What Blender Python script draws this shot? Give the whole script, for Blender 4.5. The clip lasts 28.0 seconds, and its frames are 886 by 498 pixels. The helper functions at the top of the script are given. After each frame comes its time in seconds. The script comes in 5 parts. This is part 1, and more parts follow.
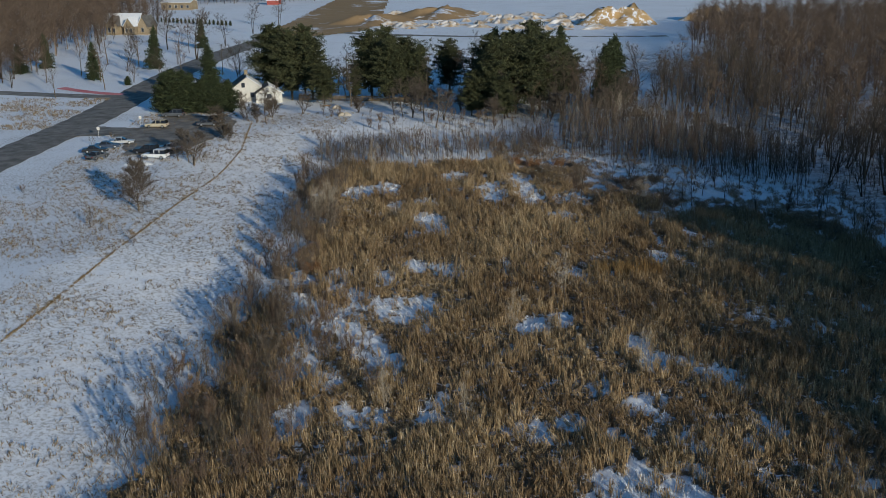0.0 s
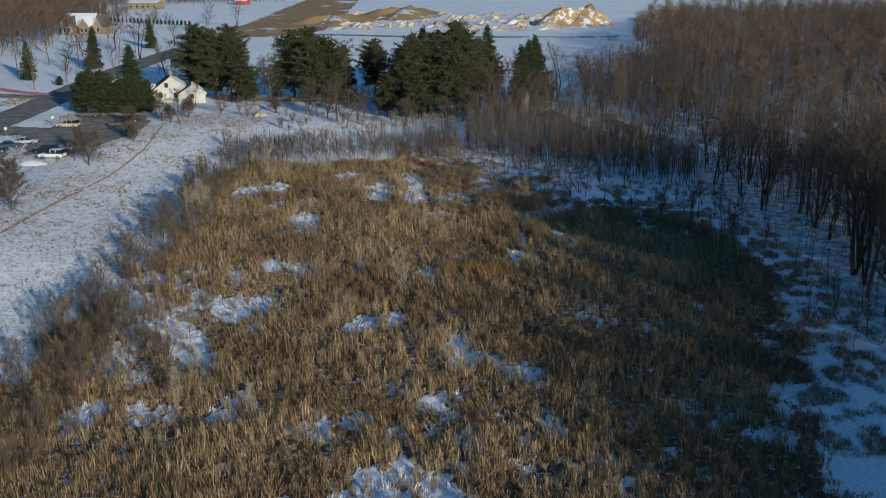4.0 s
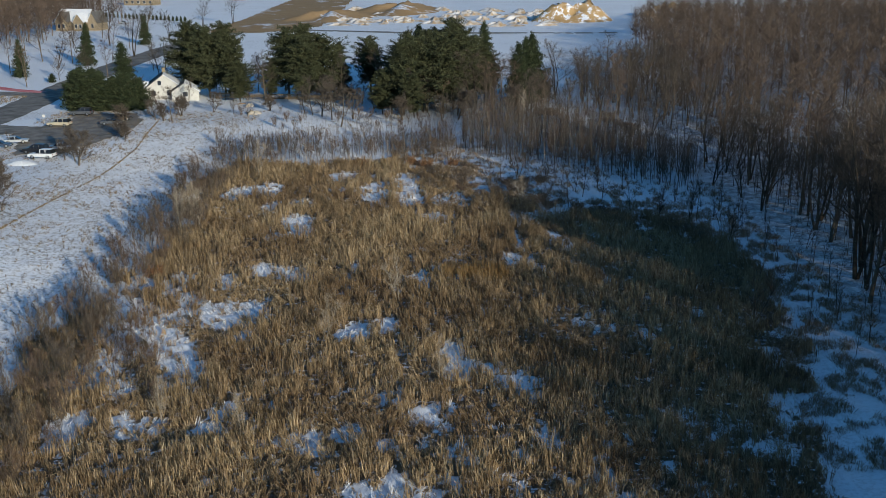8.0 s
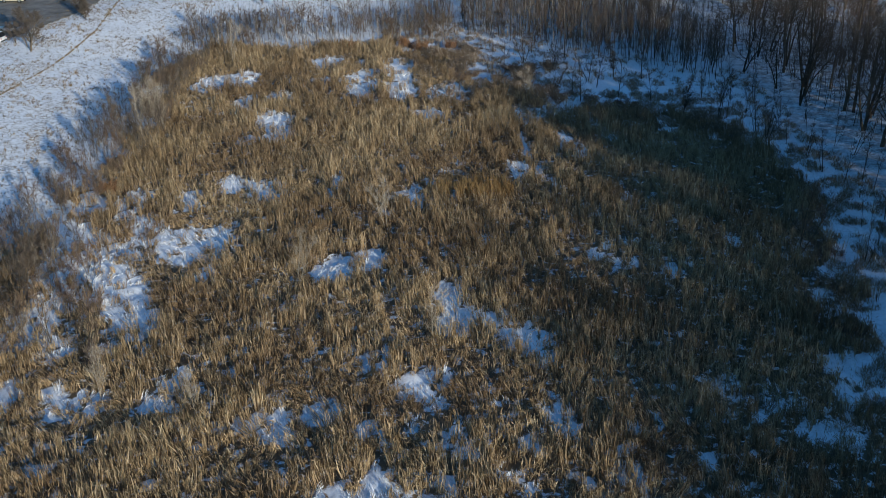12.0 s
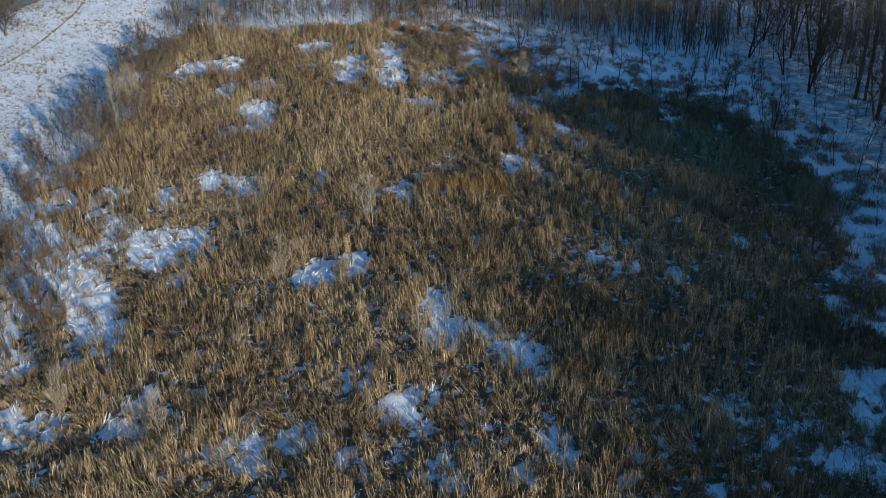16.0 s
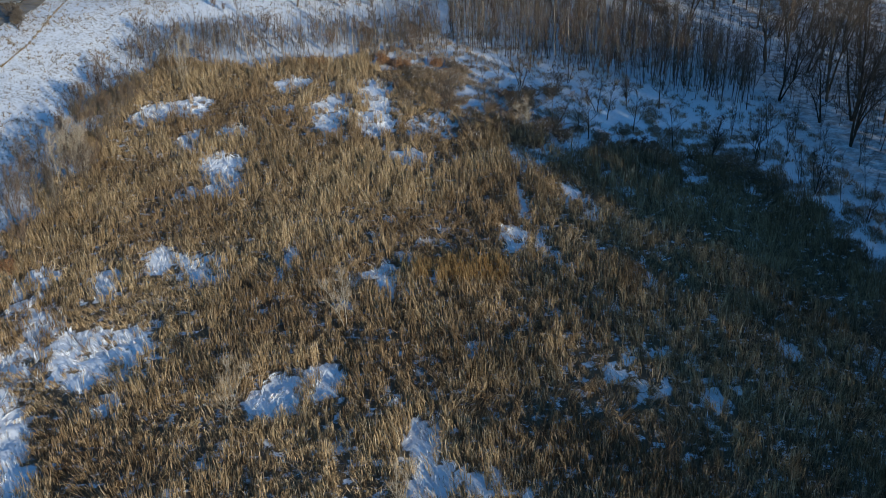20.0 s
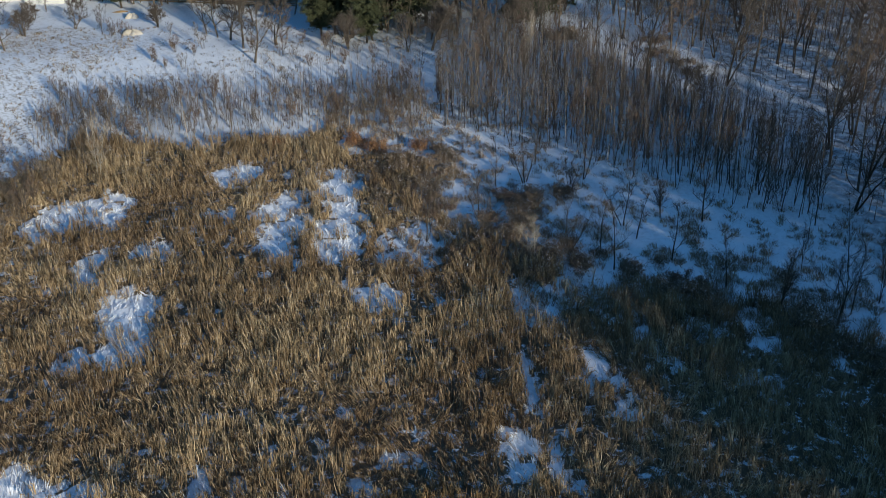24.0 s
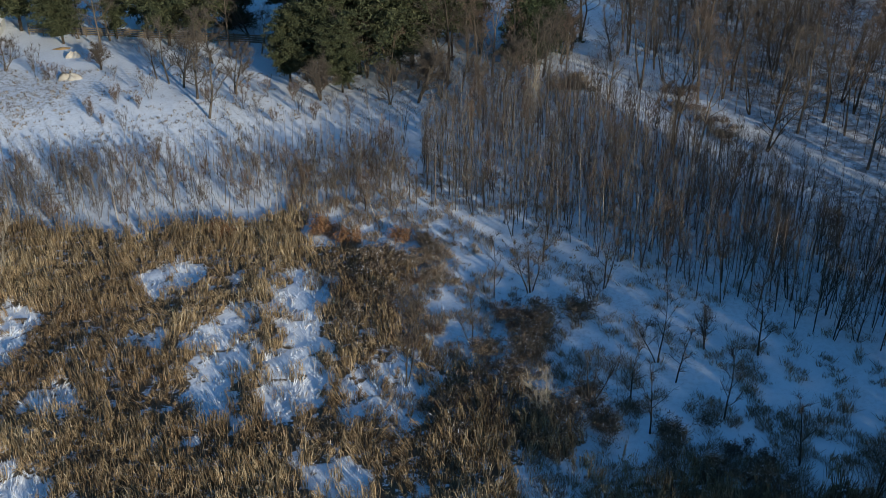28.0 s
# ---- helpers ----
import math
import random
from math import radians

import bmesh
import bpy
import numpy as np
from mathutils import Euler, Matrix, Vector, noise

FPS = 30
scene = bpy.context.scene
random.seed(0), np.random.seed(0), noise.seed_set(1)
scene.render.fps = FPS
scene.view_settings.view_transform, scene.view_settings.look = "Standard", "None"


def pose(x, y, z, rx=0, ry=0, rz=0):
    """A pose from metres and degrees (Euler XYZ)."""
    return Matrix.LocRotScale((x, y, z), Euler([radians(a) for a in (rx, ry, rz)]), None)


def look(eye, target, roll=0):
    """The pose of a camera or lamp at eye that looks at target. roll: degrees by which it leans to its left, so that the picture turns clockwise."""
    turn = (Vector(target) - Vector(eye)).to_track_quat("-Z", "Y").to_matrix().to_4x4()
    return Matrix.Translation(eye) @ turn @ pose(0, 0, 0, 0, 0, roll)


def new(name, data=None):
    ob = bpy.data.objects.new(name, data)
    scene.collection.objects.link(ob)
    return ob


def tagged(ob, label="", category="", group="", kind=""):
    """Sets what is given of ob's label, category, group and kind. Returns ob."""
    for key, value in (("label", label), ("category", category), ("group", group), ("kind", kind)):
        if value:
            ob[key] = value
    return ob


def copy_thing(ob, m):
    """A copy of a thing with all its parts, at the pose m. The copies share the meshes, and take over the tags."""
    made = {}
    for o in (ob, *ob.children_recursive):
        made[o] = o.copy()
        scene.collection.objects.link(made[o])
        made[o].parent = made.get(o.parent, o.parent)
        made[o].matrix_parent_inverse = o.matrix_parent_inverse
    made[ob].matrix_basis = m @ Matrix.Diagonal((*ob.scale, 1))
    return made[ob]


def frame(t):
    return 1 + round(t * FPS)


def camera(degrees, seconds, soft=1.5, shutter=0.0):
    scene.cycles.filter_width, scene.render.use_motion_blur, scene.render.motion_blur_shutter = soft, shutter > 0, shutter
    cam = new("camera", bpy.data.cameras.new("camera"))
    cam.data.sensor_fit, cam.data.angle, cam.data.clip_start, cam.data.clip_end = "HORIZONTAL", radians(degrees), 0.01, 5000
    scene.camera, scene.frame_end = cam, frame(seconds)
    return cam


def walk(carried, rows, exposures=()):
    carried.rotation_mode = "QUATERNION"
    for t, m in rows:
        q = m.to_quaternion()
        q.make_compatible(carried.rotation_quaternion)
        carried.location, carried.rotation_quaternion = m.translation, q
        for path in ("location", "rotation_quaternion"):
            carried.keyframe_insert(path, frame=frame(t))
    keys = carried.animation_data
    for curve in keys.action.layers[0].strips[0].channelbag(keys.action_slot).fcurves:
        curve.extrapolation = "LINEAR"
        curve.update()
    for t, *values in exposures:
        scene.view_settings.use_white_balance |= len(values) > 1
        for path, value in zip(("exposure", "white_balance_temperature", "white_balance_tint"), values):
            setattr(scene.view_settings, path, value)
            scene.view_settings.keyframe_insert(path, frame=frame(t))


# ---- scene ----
cam = camera(48.0, 28.0, soft=0.6)
PATH = [
    (0, (-19.647, -3.652, 41.645), (-19.73, 15.462, 35.759), -0.64),
    (0.5, (-18.748, -3.639, 41.585), (-18.856, 15.476, 35.704), -0.65),
    (1, (-17.377, -3.683, 41.587), (-17.494, 15.433, 35.705), -0.66),
    (1.5, (-15.316, -3.815, 41.655), (-15.431, 15.298, 35.765), -0.67),
    (2, (-12.579, -3.954, 41.689), (-12.692, 15.156, 35.792), -0.67),
    (2.5, (-9.244, -4.04, 41.654), (-9.355, 15.072, 35.762), -0.67),
    (3, (-5.733, -4.112, 41.621), (-5.824, 15.0, 35.726), -0.66),
    (3.5, (-2.719, -4.188, 41.592), (-2.773, 14.925, 35.703), -0.61),
    (4, (-0.569, -4.24, 41.574), (-0.589, 14.876, 35.692), -0.54),
    (4.5, (0.872, -4.266, 41.6), (0.88, 14.848, 35.713), -0.48),
    (6.5, (0.216, -4.174, 41.577), (0.248, 14.929, 35.654), -0.42),
    (7, (0.089, -3.616, 41.69), (0.114, 15.481, 35.75), -0.48),
    (7.5, (0.018, -2.761, 41.8), (0.034, 16.33, 35.839), -0.54),
    (8, (-0.009, -1.526, 41.901), (-0.001, 17.559, 35.92), -0.57),
    (8.5, (0.022, 0.057, 41.98), (0.02, 19.135, 35.979), -0.61),
    (9, (0.085, 1.862, 41.924), (0.073, 20.938, 35.914), -0.65),
    (9.5, (0.132, 3.822, 41.781), (0.11, 22.688, 35.142), -0.70),
    (10, (0.2, 6.058, 41.898), (0.165, 24.271, 33.634), -0.79),
    (10.5, (0.309, 8.551, 42.224), (0.263, 26.589, 33.587), -0.86),
    (11, (0.443, 11.11, 42.431), (0.391, 29.155, 33.806), -0.89),
    (11.5, (0.588, 13.726, 42.534), (0.535, 31.766, 33.899), -0.91),
    (12, (0.718, 16.405, 42.621), (0.669, 34.449, 33.996), -0.91),
    (12.5, (0.827, 19.058, 42.731), (0.783, 37.114, 34.129), -0.88),
    (14.5, (1.354, 22.094, 42.519), (1.344, 39.952, 33.513), -0.90),
    (15, (1.464, 22.037, 42.273), (1.443, 39.91, 33.297), -0.95),
    (15.5, (1.527, 22.148, 42.194), (1.504, 40.007, 33.191), -0.98),
    (16, (1.561, 22.688, 42.235), (1.542, 40.53, 33.199), -0.99),
    (16.5, (1.614, 23.821, 42.228), (1.598, 41.65, 33.165), -1.00),
    (17, (1.706, 25.444, 42.15), (1.693, 43.278, 33.097), -0.98),
    (17.5, (1.826, 27.431, 42.103), (1.815, 45.27, 33.06), -0.97),
    (18, (1.949, 29.737, 42.124), (1.942, 47.58, 33.089), -0.97),
    (18.5, (2.07, 32.251, 42.188), (2.072, 50.099, 33.164), -0.94),
    (19, (2.203, 34.907, 42.321), (2.211, 52.762, 33.312), -0.92),
    (19.5, (2.326, 37.79, 42.517), (2.343, 55.628, 33.473), -0.90),
    (20, (2.462, 41.015, 42.658), (2.489, 58.854, 33.615), -0.87),
    (20.5, (2.656, 44.564, 42.748), (2.688, 62.398, 33.696), -0.86),
    (21, (2.884, 48.33, 42.859), (2.918, 66.159, 33.796), -0.86),
    (21.5, (3.117, 52.239, 42.962), (3.157, 70.064, 33.892), -0.86),
    (23.5, (3.696, 68.817, 42.852), (3.838, 86.681, 33.86), -0.38),
    (24, (3.826, 72.92, 42.841), (3.999, 90.798, 33.878), -0.28),
    (24.5, (4.007, 77.068, 42.902), (4.199, 94.942, 33.931), -0.22),
    (25, (4.2, 81.212, 42.969), (4.405, 99.082, 33.989), -0.20),
    (25.5, (4.335, 85.302, 42.979), (4.56, 103.179, 34.016), -0.14),
    (26, (4.414, 89.184, 43.022), (4.665, 107.066, 34.069), -0.06),
    (26.5, (4.508, 92.517, 43.111), (4.778, 110.403, 34.165), 0.01),
    (27, (4.626, 94.989, 43.147), (4.91, 112.868, 34.188), 0.04),
    (27.5, (4.705, 96.488, 43.125), (5.006, 114.362, 34.157), 0.08),
    (28, (4.734, 97.257, 43.076), (5.054, 115.124, 34.096), 0.13),
]
walk(cam, [(t, look(eye, target, roll)) for t, eye, target, roll in PATH], exposures=[(0.0, -0.28, 6800, 10), (3.0, -0.15, 6800, 10), (8.0, 0.0, 6750, 10), (9.3, 0.0, 6650, 10), (10.3, 0.10, 6450, 10), (12.0, 0.20, 6400, 10), (17.0, 0.26, 6420, 10), (21.0, 0.26, 6480, 10), (24.0, 0.18, 6500, 10), (28.0, 0.02, 6500, 10)])

# ---- daylight: low winter sun, clear sky ----
SUN_DIR = Vector((0.52, -0.855, 0.235)).normalized()
world = bpy.data.worlds.new("winter_sky")
scene.world = world
world.use_nodes = True
sky = world.node_tree.nodes.new("ShaderNodeTexSky")
sky.sky_type = "NISHITA"
sky.sun_disc = False
sky.sun_elevation = math.asin(SUN_DIR.z)
sky.sun_rotation = math.atan2(SUN_DIR.x, SUN_DIR.y)
sky.air_density, sky.dust_density, sky.ozone_density = 1.0, 0.2, 5.0
deep = world.node_tree.nodes.new("ShaderNodeMix")
deep.data_type, deep.blend_type = "RGBA", "MULTIPLY"
deep.inputs[0].default_value = 1.0
deep.inputs[7].default_value = (0.58, 0.93, 1.01, 1)
world.node_tree.links.new(sky.outputs[0], deep.inputs[6])
world.node_tree.links.new(deep.outputs[2], world.node_tree.nodes["Background"].inputs[0])
world.node_tree.nodes["Background"].inputs[1].default_value = 0.137
lamp = bpy.data.lights.new("sun", "SUN")
lamp.energy, lamp.angle, lamp.color = 4.5, radians(0.6), (1.0, 0.96, 0.825)
sun = new("sun", lamp)
sun.matrix_world = look(SUN_DIR * 300, (0, 0, 0))


# ---- materials ----
def nodes_of(name, rough=0.9, spec=0.2):
    m = bpy.data.materials.new(name)
    m.use_nodes = True
    b = m.node_tree.nodes["Principled BSDF"]
    b.inputs["Roughness"].default_value = rough
    b.inputs["Specular IOR Level"].default_value = spec
    return m, m.node_tree.nodes, m.node_tree.links, b


def noise_node(n, l, scale, detail=4.0, rough=0.6, space="Object"):
    tc = n.new("ShaderNodeTexCoord") if space == "Object" else n.new("ShaderNodeNewGeometry")
    t = n.new("ShaderNodeTexNoise")
    t.inputs["Scale"].default_value, t.inputs["Detail"].default_value, t.inputs["Roughness"].default_value = scale, detail, rough
    l.new(tc.outputs["Object" if space == "Object" else "Position"], t.inputs["Vector"])
    return t.outputs["Fac"]


def ramp(n, l, fac, stops):
    r = n.new("ShaderNodeValToRGB")
    e = r.color_ramp.elements
    while len(e) < len(stops):
        e.new(0.5)
    for el, (p, c) in zip(e, stops):
        el.position, el.color = p, (*c, 1) if len(c) == 3 else c
    l.new(fac, r.inputs[0])
    return r.outputs[0]


def mix(n, l, fac, a, b, mode="MIX"):
    m = n.new("ShaderNodeMix")
    m.data_type, m.blend_type = "RGBA", mode
    for sock, v in ((m.inputs[0], fac), (m.inputs[6], a), (m.inputs[7], b)):
        if hasattr(v, "is_linked"):
            l.new(v, sock)
        else:
            sock.default_value = v if isinstance(v, float) else (*v, 1)
    return m.outputs[2]


def bumped(n, l, b, height, strength, distance=0.1):
    k = n.new("ShaderNodeBump")
    k.inputs["Strength"].default_value, k.inputs["Distance"].default_value = strength, distance
    l.new(height, k.inputs["Height"])
    l.new(k.outputs[0], b.inputs["Normal"])


def surface(name, a, c, scale, rough=0.9, spec=0.2, fine=None, bump=0.3, metal=0.0, vary=0.25, space="Object"):
    """Two colours mixed by noise at two sizes, each object a little lighter or darker than the next."""
    m, n, l, b = nodes_of(name, rough, spec)
    b.inputs["Metallic"].default_value = metal
    big = noise_node(n, l, scale, space=space)
    small = noise_node(n, l, fine or scale * 9, 5.0, 0.7, space=space)
    col = mix(n, l, ramp(n, l, big, [(0.35, (0, 0, 0)), (0.65, (1, 1, 1))]), a, c)
    col = mix(n, l, 0.5, col, ramp(n, l, small, [(0.25, (0.45, 0.45, 0.45)), (0.75, (1.0, 1.0, 1.0))]), "MULTIPLY")
    info = n.new("ShaderNodeObjectInfo")
    col = mix(n, l, vary, col, ramp(n, l, info.outputs["Random"], [(0, (0.45, 0.45, 0.45)), (1, (1.6, 1.6, 1.6))]), "MULTIPLY")
    l.new(col, b.inputs["Base Color"])
    if bump:
        bumped(n, l, b, small, bump, 0.05)
    return m


def strand(name, stops, tint=None, rough=0.85, patch=0.06, grain=0.0, thin=0.0):
    """Dry stalks, needles, twigs: a colour of its own for every blade, drifting from place to place; thin ones let light through."""
    m, n, l, b = nodes_of(name, rough, 0.15)
    g = n.new("ShaderNodeNewGeometry")
    col = ramp(n, l, g.outputs["Random Per Island"], stops)
    place = noise_node(n, l, patch, 3.0, 0.6, "Position")
    col = mix(n, l, ramp(n, l, place, [(0.42, (0, 0, 0)), (0.6, (1, 1, 1))]), col, mix(n, l, 1.0, col, tint or (1, 1, 1), "MULTIPLY"))
    if grain:
        flat = n.new("ShaderNodeMapping")
        flat.inputs["Scale"].default_value = (1, 1, 0.15)
        l.new(g.outputs["Position"], flat.inputs["Vector"])
        t = n.new("ShaderNodeTexNoise")
        t.inputs["Scale"].default_value, t.inputs["Detail"].default_value = grain, 2.0
        l.new(flat.outputs[0], t.inputs["Vector"])
        col = mix(n, l, 1.0, col, ramp(n, l, t.outputs["Fac"], [(0.32, (0.48, 0.45, 0.44)), (0.60, (1.2, 1.2, 1.2))]), "MULTIPLY")
    l.new(col, b.inputs["Base Color"])
    if thin:
        glow = n.new("ShaderNodeBsdfTranslucent")
        l.new(col, glow.inputs["Color"])
        both = n.new("ShaderNodeMixShader")
        both.inputs[0].default_value = thin
        l.new(b.outputs[0], both.inputs[1])
        l.new(glow.outputs[0], both.inputs[2])
        l.new(both.outputs[0], n["Material Output"].inputs["Surface"])
    return m


def ground_material():
    m, n, l, b = nodes_of("snow_ground", 0.75, 0.25)
    lit = n.new("ShaderNodeAttribute")
    lit.attribute_name = "litter"
    grass = n.new("ShaderNodeAttribute")
    grass.attribute_name = "grass"
    fine = noise_node(n, l, 2.3, 6.0, 0.75)
    mid = noise_node(n, l, 0.35, 5.0, 0.6)
    wide = noise_node(n, l, 0.05, 3.0, 0.6)
    snow = mix(n, l, mid, (0.80, 0.81, 0.83), (0.88, 0.88, 0.89))
    blades = ramp(n, l, fine, [(0.47, (0, 0, 0)), (0.60, (1, 1, 1))])
    where = ramp(n, l, wide, [(0.35, (0.15, 0.15, 0.15)), (0.65, (1, 1, 1))])
    f = mix(n, l, 1.0, blades, where, "MULTIPLY")
    f = mix(n, l, 1.0, f, grass.outputs["Color"], "MULTIPLY")
    col = mix(n, l, f, snow, (0.20, 0.15, 0.09))
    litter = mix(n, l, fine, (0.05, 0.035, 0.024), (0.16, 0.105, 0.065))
    fallen = n.new("ShaderNodeAttribute")
    fallen.attribute_name = "leaves"
    drop = mix(n, l, 1.0, ramp(n, l, noise_node(n, l, 0.8, 5.0, 0.7), [(0.40, (0, 0, 0)), (0.60, (1, 1, 1))]), fallen.outputs["Color"], "MULTIPLY")
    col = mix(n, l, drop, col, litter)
    mud = mix(n, l, fine, (0.07, 0.05, 0.03), (0.22, 0.155, 0.09))
    mud = mix(n, l, ramp(n, l, noise_node(n, l, 0.9, 4.0, 0.7), [(0.54, (0, 0, 0)), (0.60, (1, 1, 1))]), mud, snow)
    edge = n.new("ShaderNodeMath")
    edge.operation = "MULTIPLY_ADD"
    l.new(fine, edge.inputs[0])
    edge.inputs[1].default_value = 0.9
    l.new(lit.outputs["Fac"], edge.inputs[2])
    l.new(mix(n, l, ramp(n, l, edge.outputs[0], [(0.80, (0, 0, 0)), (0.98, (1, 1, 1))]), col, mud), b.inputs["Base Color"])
    bumped(n, l, b, fine, 0.5, 0.12)
    return m


SNOW = ground_material()
BARK = surface("grey_brown_bark", (0.10, 0.075, 0.055), (0.17, 0.135, 0.10), 0.8, 0.95, 0.1)
BARK_DARK = surface("dark_wet_bark", (0.045, 0.035, 0.028), (0.09, 0.07, 0.05), 0.8, 0.95, 0.1)
BARK_PALE = surface("pale_bark", (0.30, 0.25, 0.19), (0.42, 0.36, 0.28), 0.8, 0.9, 0.1)
TWIGS = strand("bare_twigs", [(0, (0.052, 0.041, 0.033)), (0.6, (0.092, 0.073, 0.058)), (1, (0.165, 0.133, 0.105))])
TWIGS_RED = strand("reddish_twigs", [(0, (0.085, 0.055, 0.04)), (0.6, (0.14, 0.095, 0.07)), (1, (0.22, 0.155, 0.112))])
TWIGS_MIXED = strand("mixed_twigs", [(0, (0.05, 0.04, 0.034)), (0.5, (0.11, 0.085, 0.068)), (0.8, (0.22, 0.18, 0.14)), (1, (0.38, 0.33, 0.27))])
TWIGS_WOODS = strand("woodland_twigs", [(0, (0.055, 0.038, 0.029)), (0.6, (0.11, 0.078, 0.058)), (1, (0.19, 0.14, 0.105))])
TWIGS_PALE = strand("pale_twigs", [(0, (0.24, 0.19, 0.14)), (1, (0.42, 0.35, 0.27))])
DRY_LEAF = strand("rust_leaves", [(0, (0.13, 0.062, 0.032)), (0.6, (0.24, 0.12, 0.06)), (1, (0.36, 0.20, 0.10))])
NEEDLES = strand("spruce_needles", [(0, (0.020, 0.029, 0.014)), (0.7, (0.042, 0.055, 0.027)), (1, (0.085, 0.095, 0.045))])
NEEDLES_PINE = strand("pine_needles", [(0, (0.026, 0.031, 0.015)), (0.7, (0.058, 0.064, 0.032)), (1, (0.11, 0.11, 0.055))])
REED = strand("dry_reed", [(0, (0.15, 0.10, 0.054)), (0.25, (0.315, 0.224, 0.124)), (0.75, (0.48, 0.346, 0.196)), (1, (0.62, 0.495, 0.33))], (0.66, 0.62, 0.61), patch=0.06, grain=1.6, thin=0.22)
SEDGE = strand("dark_sedge", [(0, (0.16, 0.11, 0.07)), (0.5, (0.30, 0.215, 0.135)), (0.85, (0.46, 0.35, 0.23)), (0.9, (0.75, 0.75, 0.77)), (1, (0.80, 0.80, 0.82))], thin=0.3)
BRUSH = strand("dark_brush", [(0, (0.08, 0.058, 0.04)), (0.6, (0.19, 0.135, 0.09)), (0.93, (0.34, 0.25, 0.17)), (1, (0.75, 0.75, 0.77))])
REED_ORANGE = strand("orange_reed", [(0, (0.26, 0.15, 0.06)), (1, (0.56, 0.36, 0.16))], grain=1.3, thin=0.4)
REED_SNOWY = strand("flattened_snowy_reed", [(0, (0.30, 0.21, 0.12)), (0.16, (0.50, 0.40, 0.28)), (0.22, (0.80, 0.80, 0.82)), (1, (0.88, 0.88, 0.89))])
TUFT = strand("field_grass", [(0, (0.10, 0.07, 0.04)), (1, (0.34, 0.25, 0.14))])
ASPHALT = surface("worn_asphalt", (0.16, 0.148, 0.13), (0.33, 0.30, 0.265), 0.35, 0.9, 0.2, 6.0)
def sand_material(name, low, high, size, cut):
    """Raw sand or graded earth, snow lying in its gullies and on its flatter parts."""
    mt, n, l, bs = nodes_of(name, 0.95, 0.1)
    col = mix(n, l, noise_node(n, l, 0.15, 5.0, 0.7), low, high)
    streak = ramp(n, l, noise_node(n, l, size, 6.0, 0.7), [(cut, (0, 0, 0)), (cut + 0.06, (1, 1, 1))])
    l.new(mix(n, l, streak, col, (0.80, 0.80, 0.83)), bs.inputs["Base Color"])
    bumped(n, l, bs, noise_node(n, l, 0.6, 5.0, 0.7), 0.6, 0.4)
    return mt


SAND = sand_material("raw_sand", (0.34, 0.21, 0.095), (0.50, 0.34, 0.17), 0.28, 0.50)
PIT = sand_material("graded_earth", (0.26, 0.165, 0.085), (0.42, 0.28, 0.15), 0.035, 0.57)
ORANGE_SAND = surface("orange_sand", (0.46, 0.26, 0.10), (0.60, 0.38, 0.17), 0.2, 0.95, 0.1, 1.2, 0.6)

def plain(name, col, rough=0.6, spec=0.4, metal=0.0, bump=0.15, scale=1.5):
    return surface(name, tuple(v * 0.85 for v in col), col, scale, rough, spec, scale * 8, bump, metal, 0.0)


PAINT = {k: plain("car_paint_" + k, c, 0.35, 0.5, 0.0, 0.0) for k, c in (("white", (0.78, 0.78, 0.78)), ("black", (0.02, 0.02, 0.025)), ("silver", (0.45, 0.46, 0.48)),
         ("beige", (0.55, 0.47, 0.34)), ("grey", (0.10, 0.105, 0.115)), ("blue", (0.04, 0.06, 0.10)))}
GLASS_DARK = plain("tinted_glass", (0.02, 0.022, 0.025), 0.08, 0.6, 0.0, 0.0)
RUBBER = plain("black_rubber", (0.02, 0.02, 0.02), 0.9, 0.2)
ALLOY = plain("alloy_rim", (0.45, 0.45, 0.46), 0.35, 0.5, 0.8)
LENS_WHITE = plain("headlight_lens", (0.7, 0.7, 0.7), 0.15, 0.6)
LENS_RED = plain("tail_light_lens", (0.35, 0.02, 0.02), 0.2, 0.6)
SIDING = surface("white_siding", (0.58, 0.56, 0.51), (0.68, 0.66, 0.61), 0.6, 0.8, 0.2, 5.0)
SHINGLE = surface("grey_shingles", (0.10, 0.095, 0.09), (0.16, 0.15, 0.14), 0.8, 0.95, 0.1, 6.0)
ROOF_SNOW = surface("roof_snow", (0.78, 0.80, 0.84), (0.86, 0.86, 0.87), 0.4, 0.8, 0.2, 3.0)
BRICK = surface("tan_brick", (0.25, 0.195, 0.13), (0.34, 0.27, 0.185), 0.5, 0.9, 0.15, 4.0)
PANE = plain("window_pane", (0.04, 0.05, 0.065), 0.08, 0.6, 0.0, 0.0)
WOOD = surface("weathered_wood", (0.10, 0.075, 0.05), (0.17, 0.13, 0.09), 0.8, 0.9, 0.15, 7.0)
STEEL = plain("galvanised_steel", (0.4, 0.4, 0.4), 0.5, 0.4, 0.7)
ROCK = surface("pale_boulder", (0.42, 0.36, 0.28), (0.58, 0.52, 0.44), 0.9, 0.9, 0.2, 6.0)
PINK = surface("pink_netting", (0.62, 0.16, 0.16), (0.72, 0.30, 0.29), 0.15, 0.8, 0.2, 2.0)
BARN_RED = surface("faded_red_boards", (0.30, 0.07, 0.06), (0.40, 0.11, 0.09), 0.4, 0.85, 0.2, 4.0)
CLODS = surface("snowy_rubble", (0.72, 0.72, 0.74), (0.40, 0.28, 0.16), 0.22, 0.95, 0.1, 1.5)
LANE = surface("rutted_snow", (0.62, 0.61, 0.60), (0.78, 0.77, 0.76), 0.5, 0.9, 0.15, 3.0)


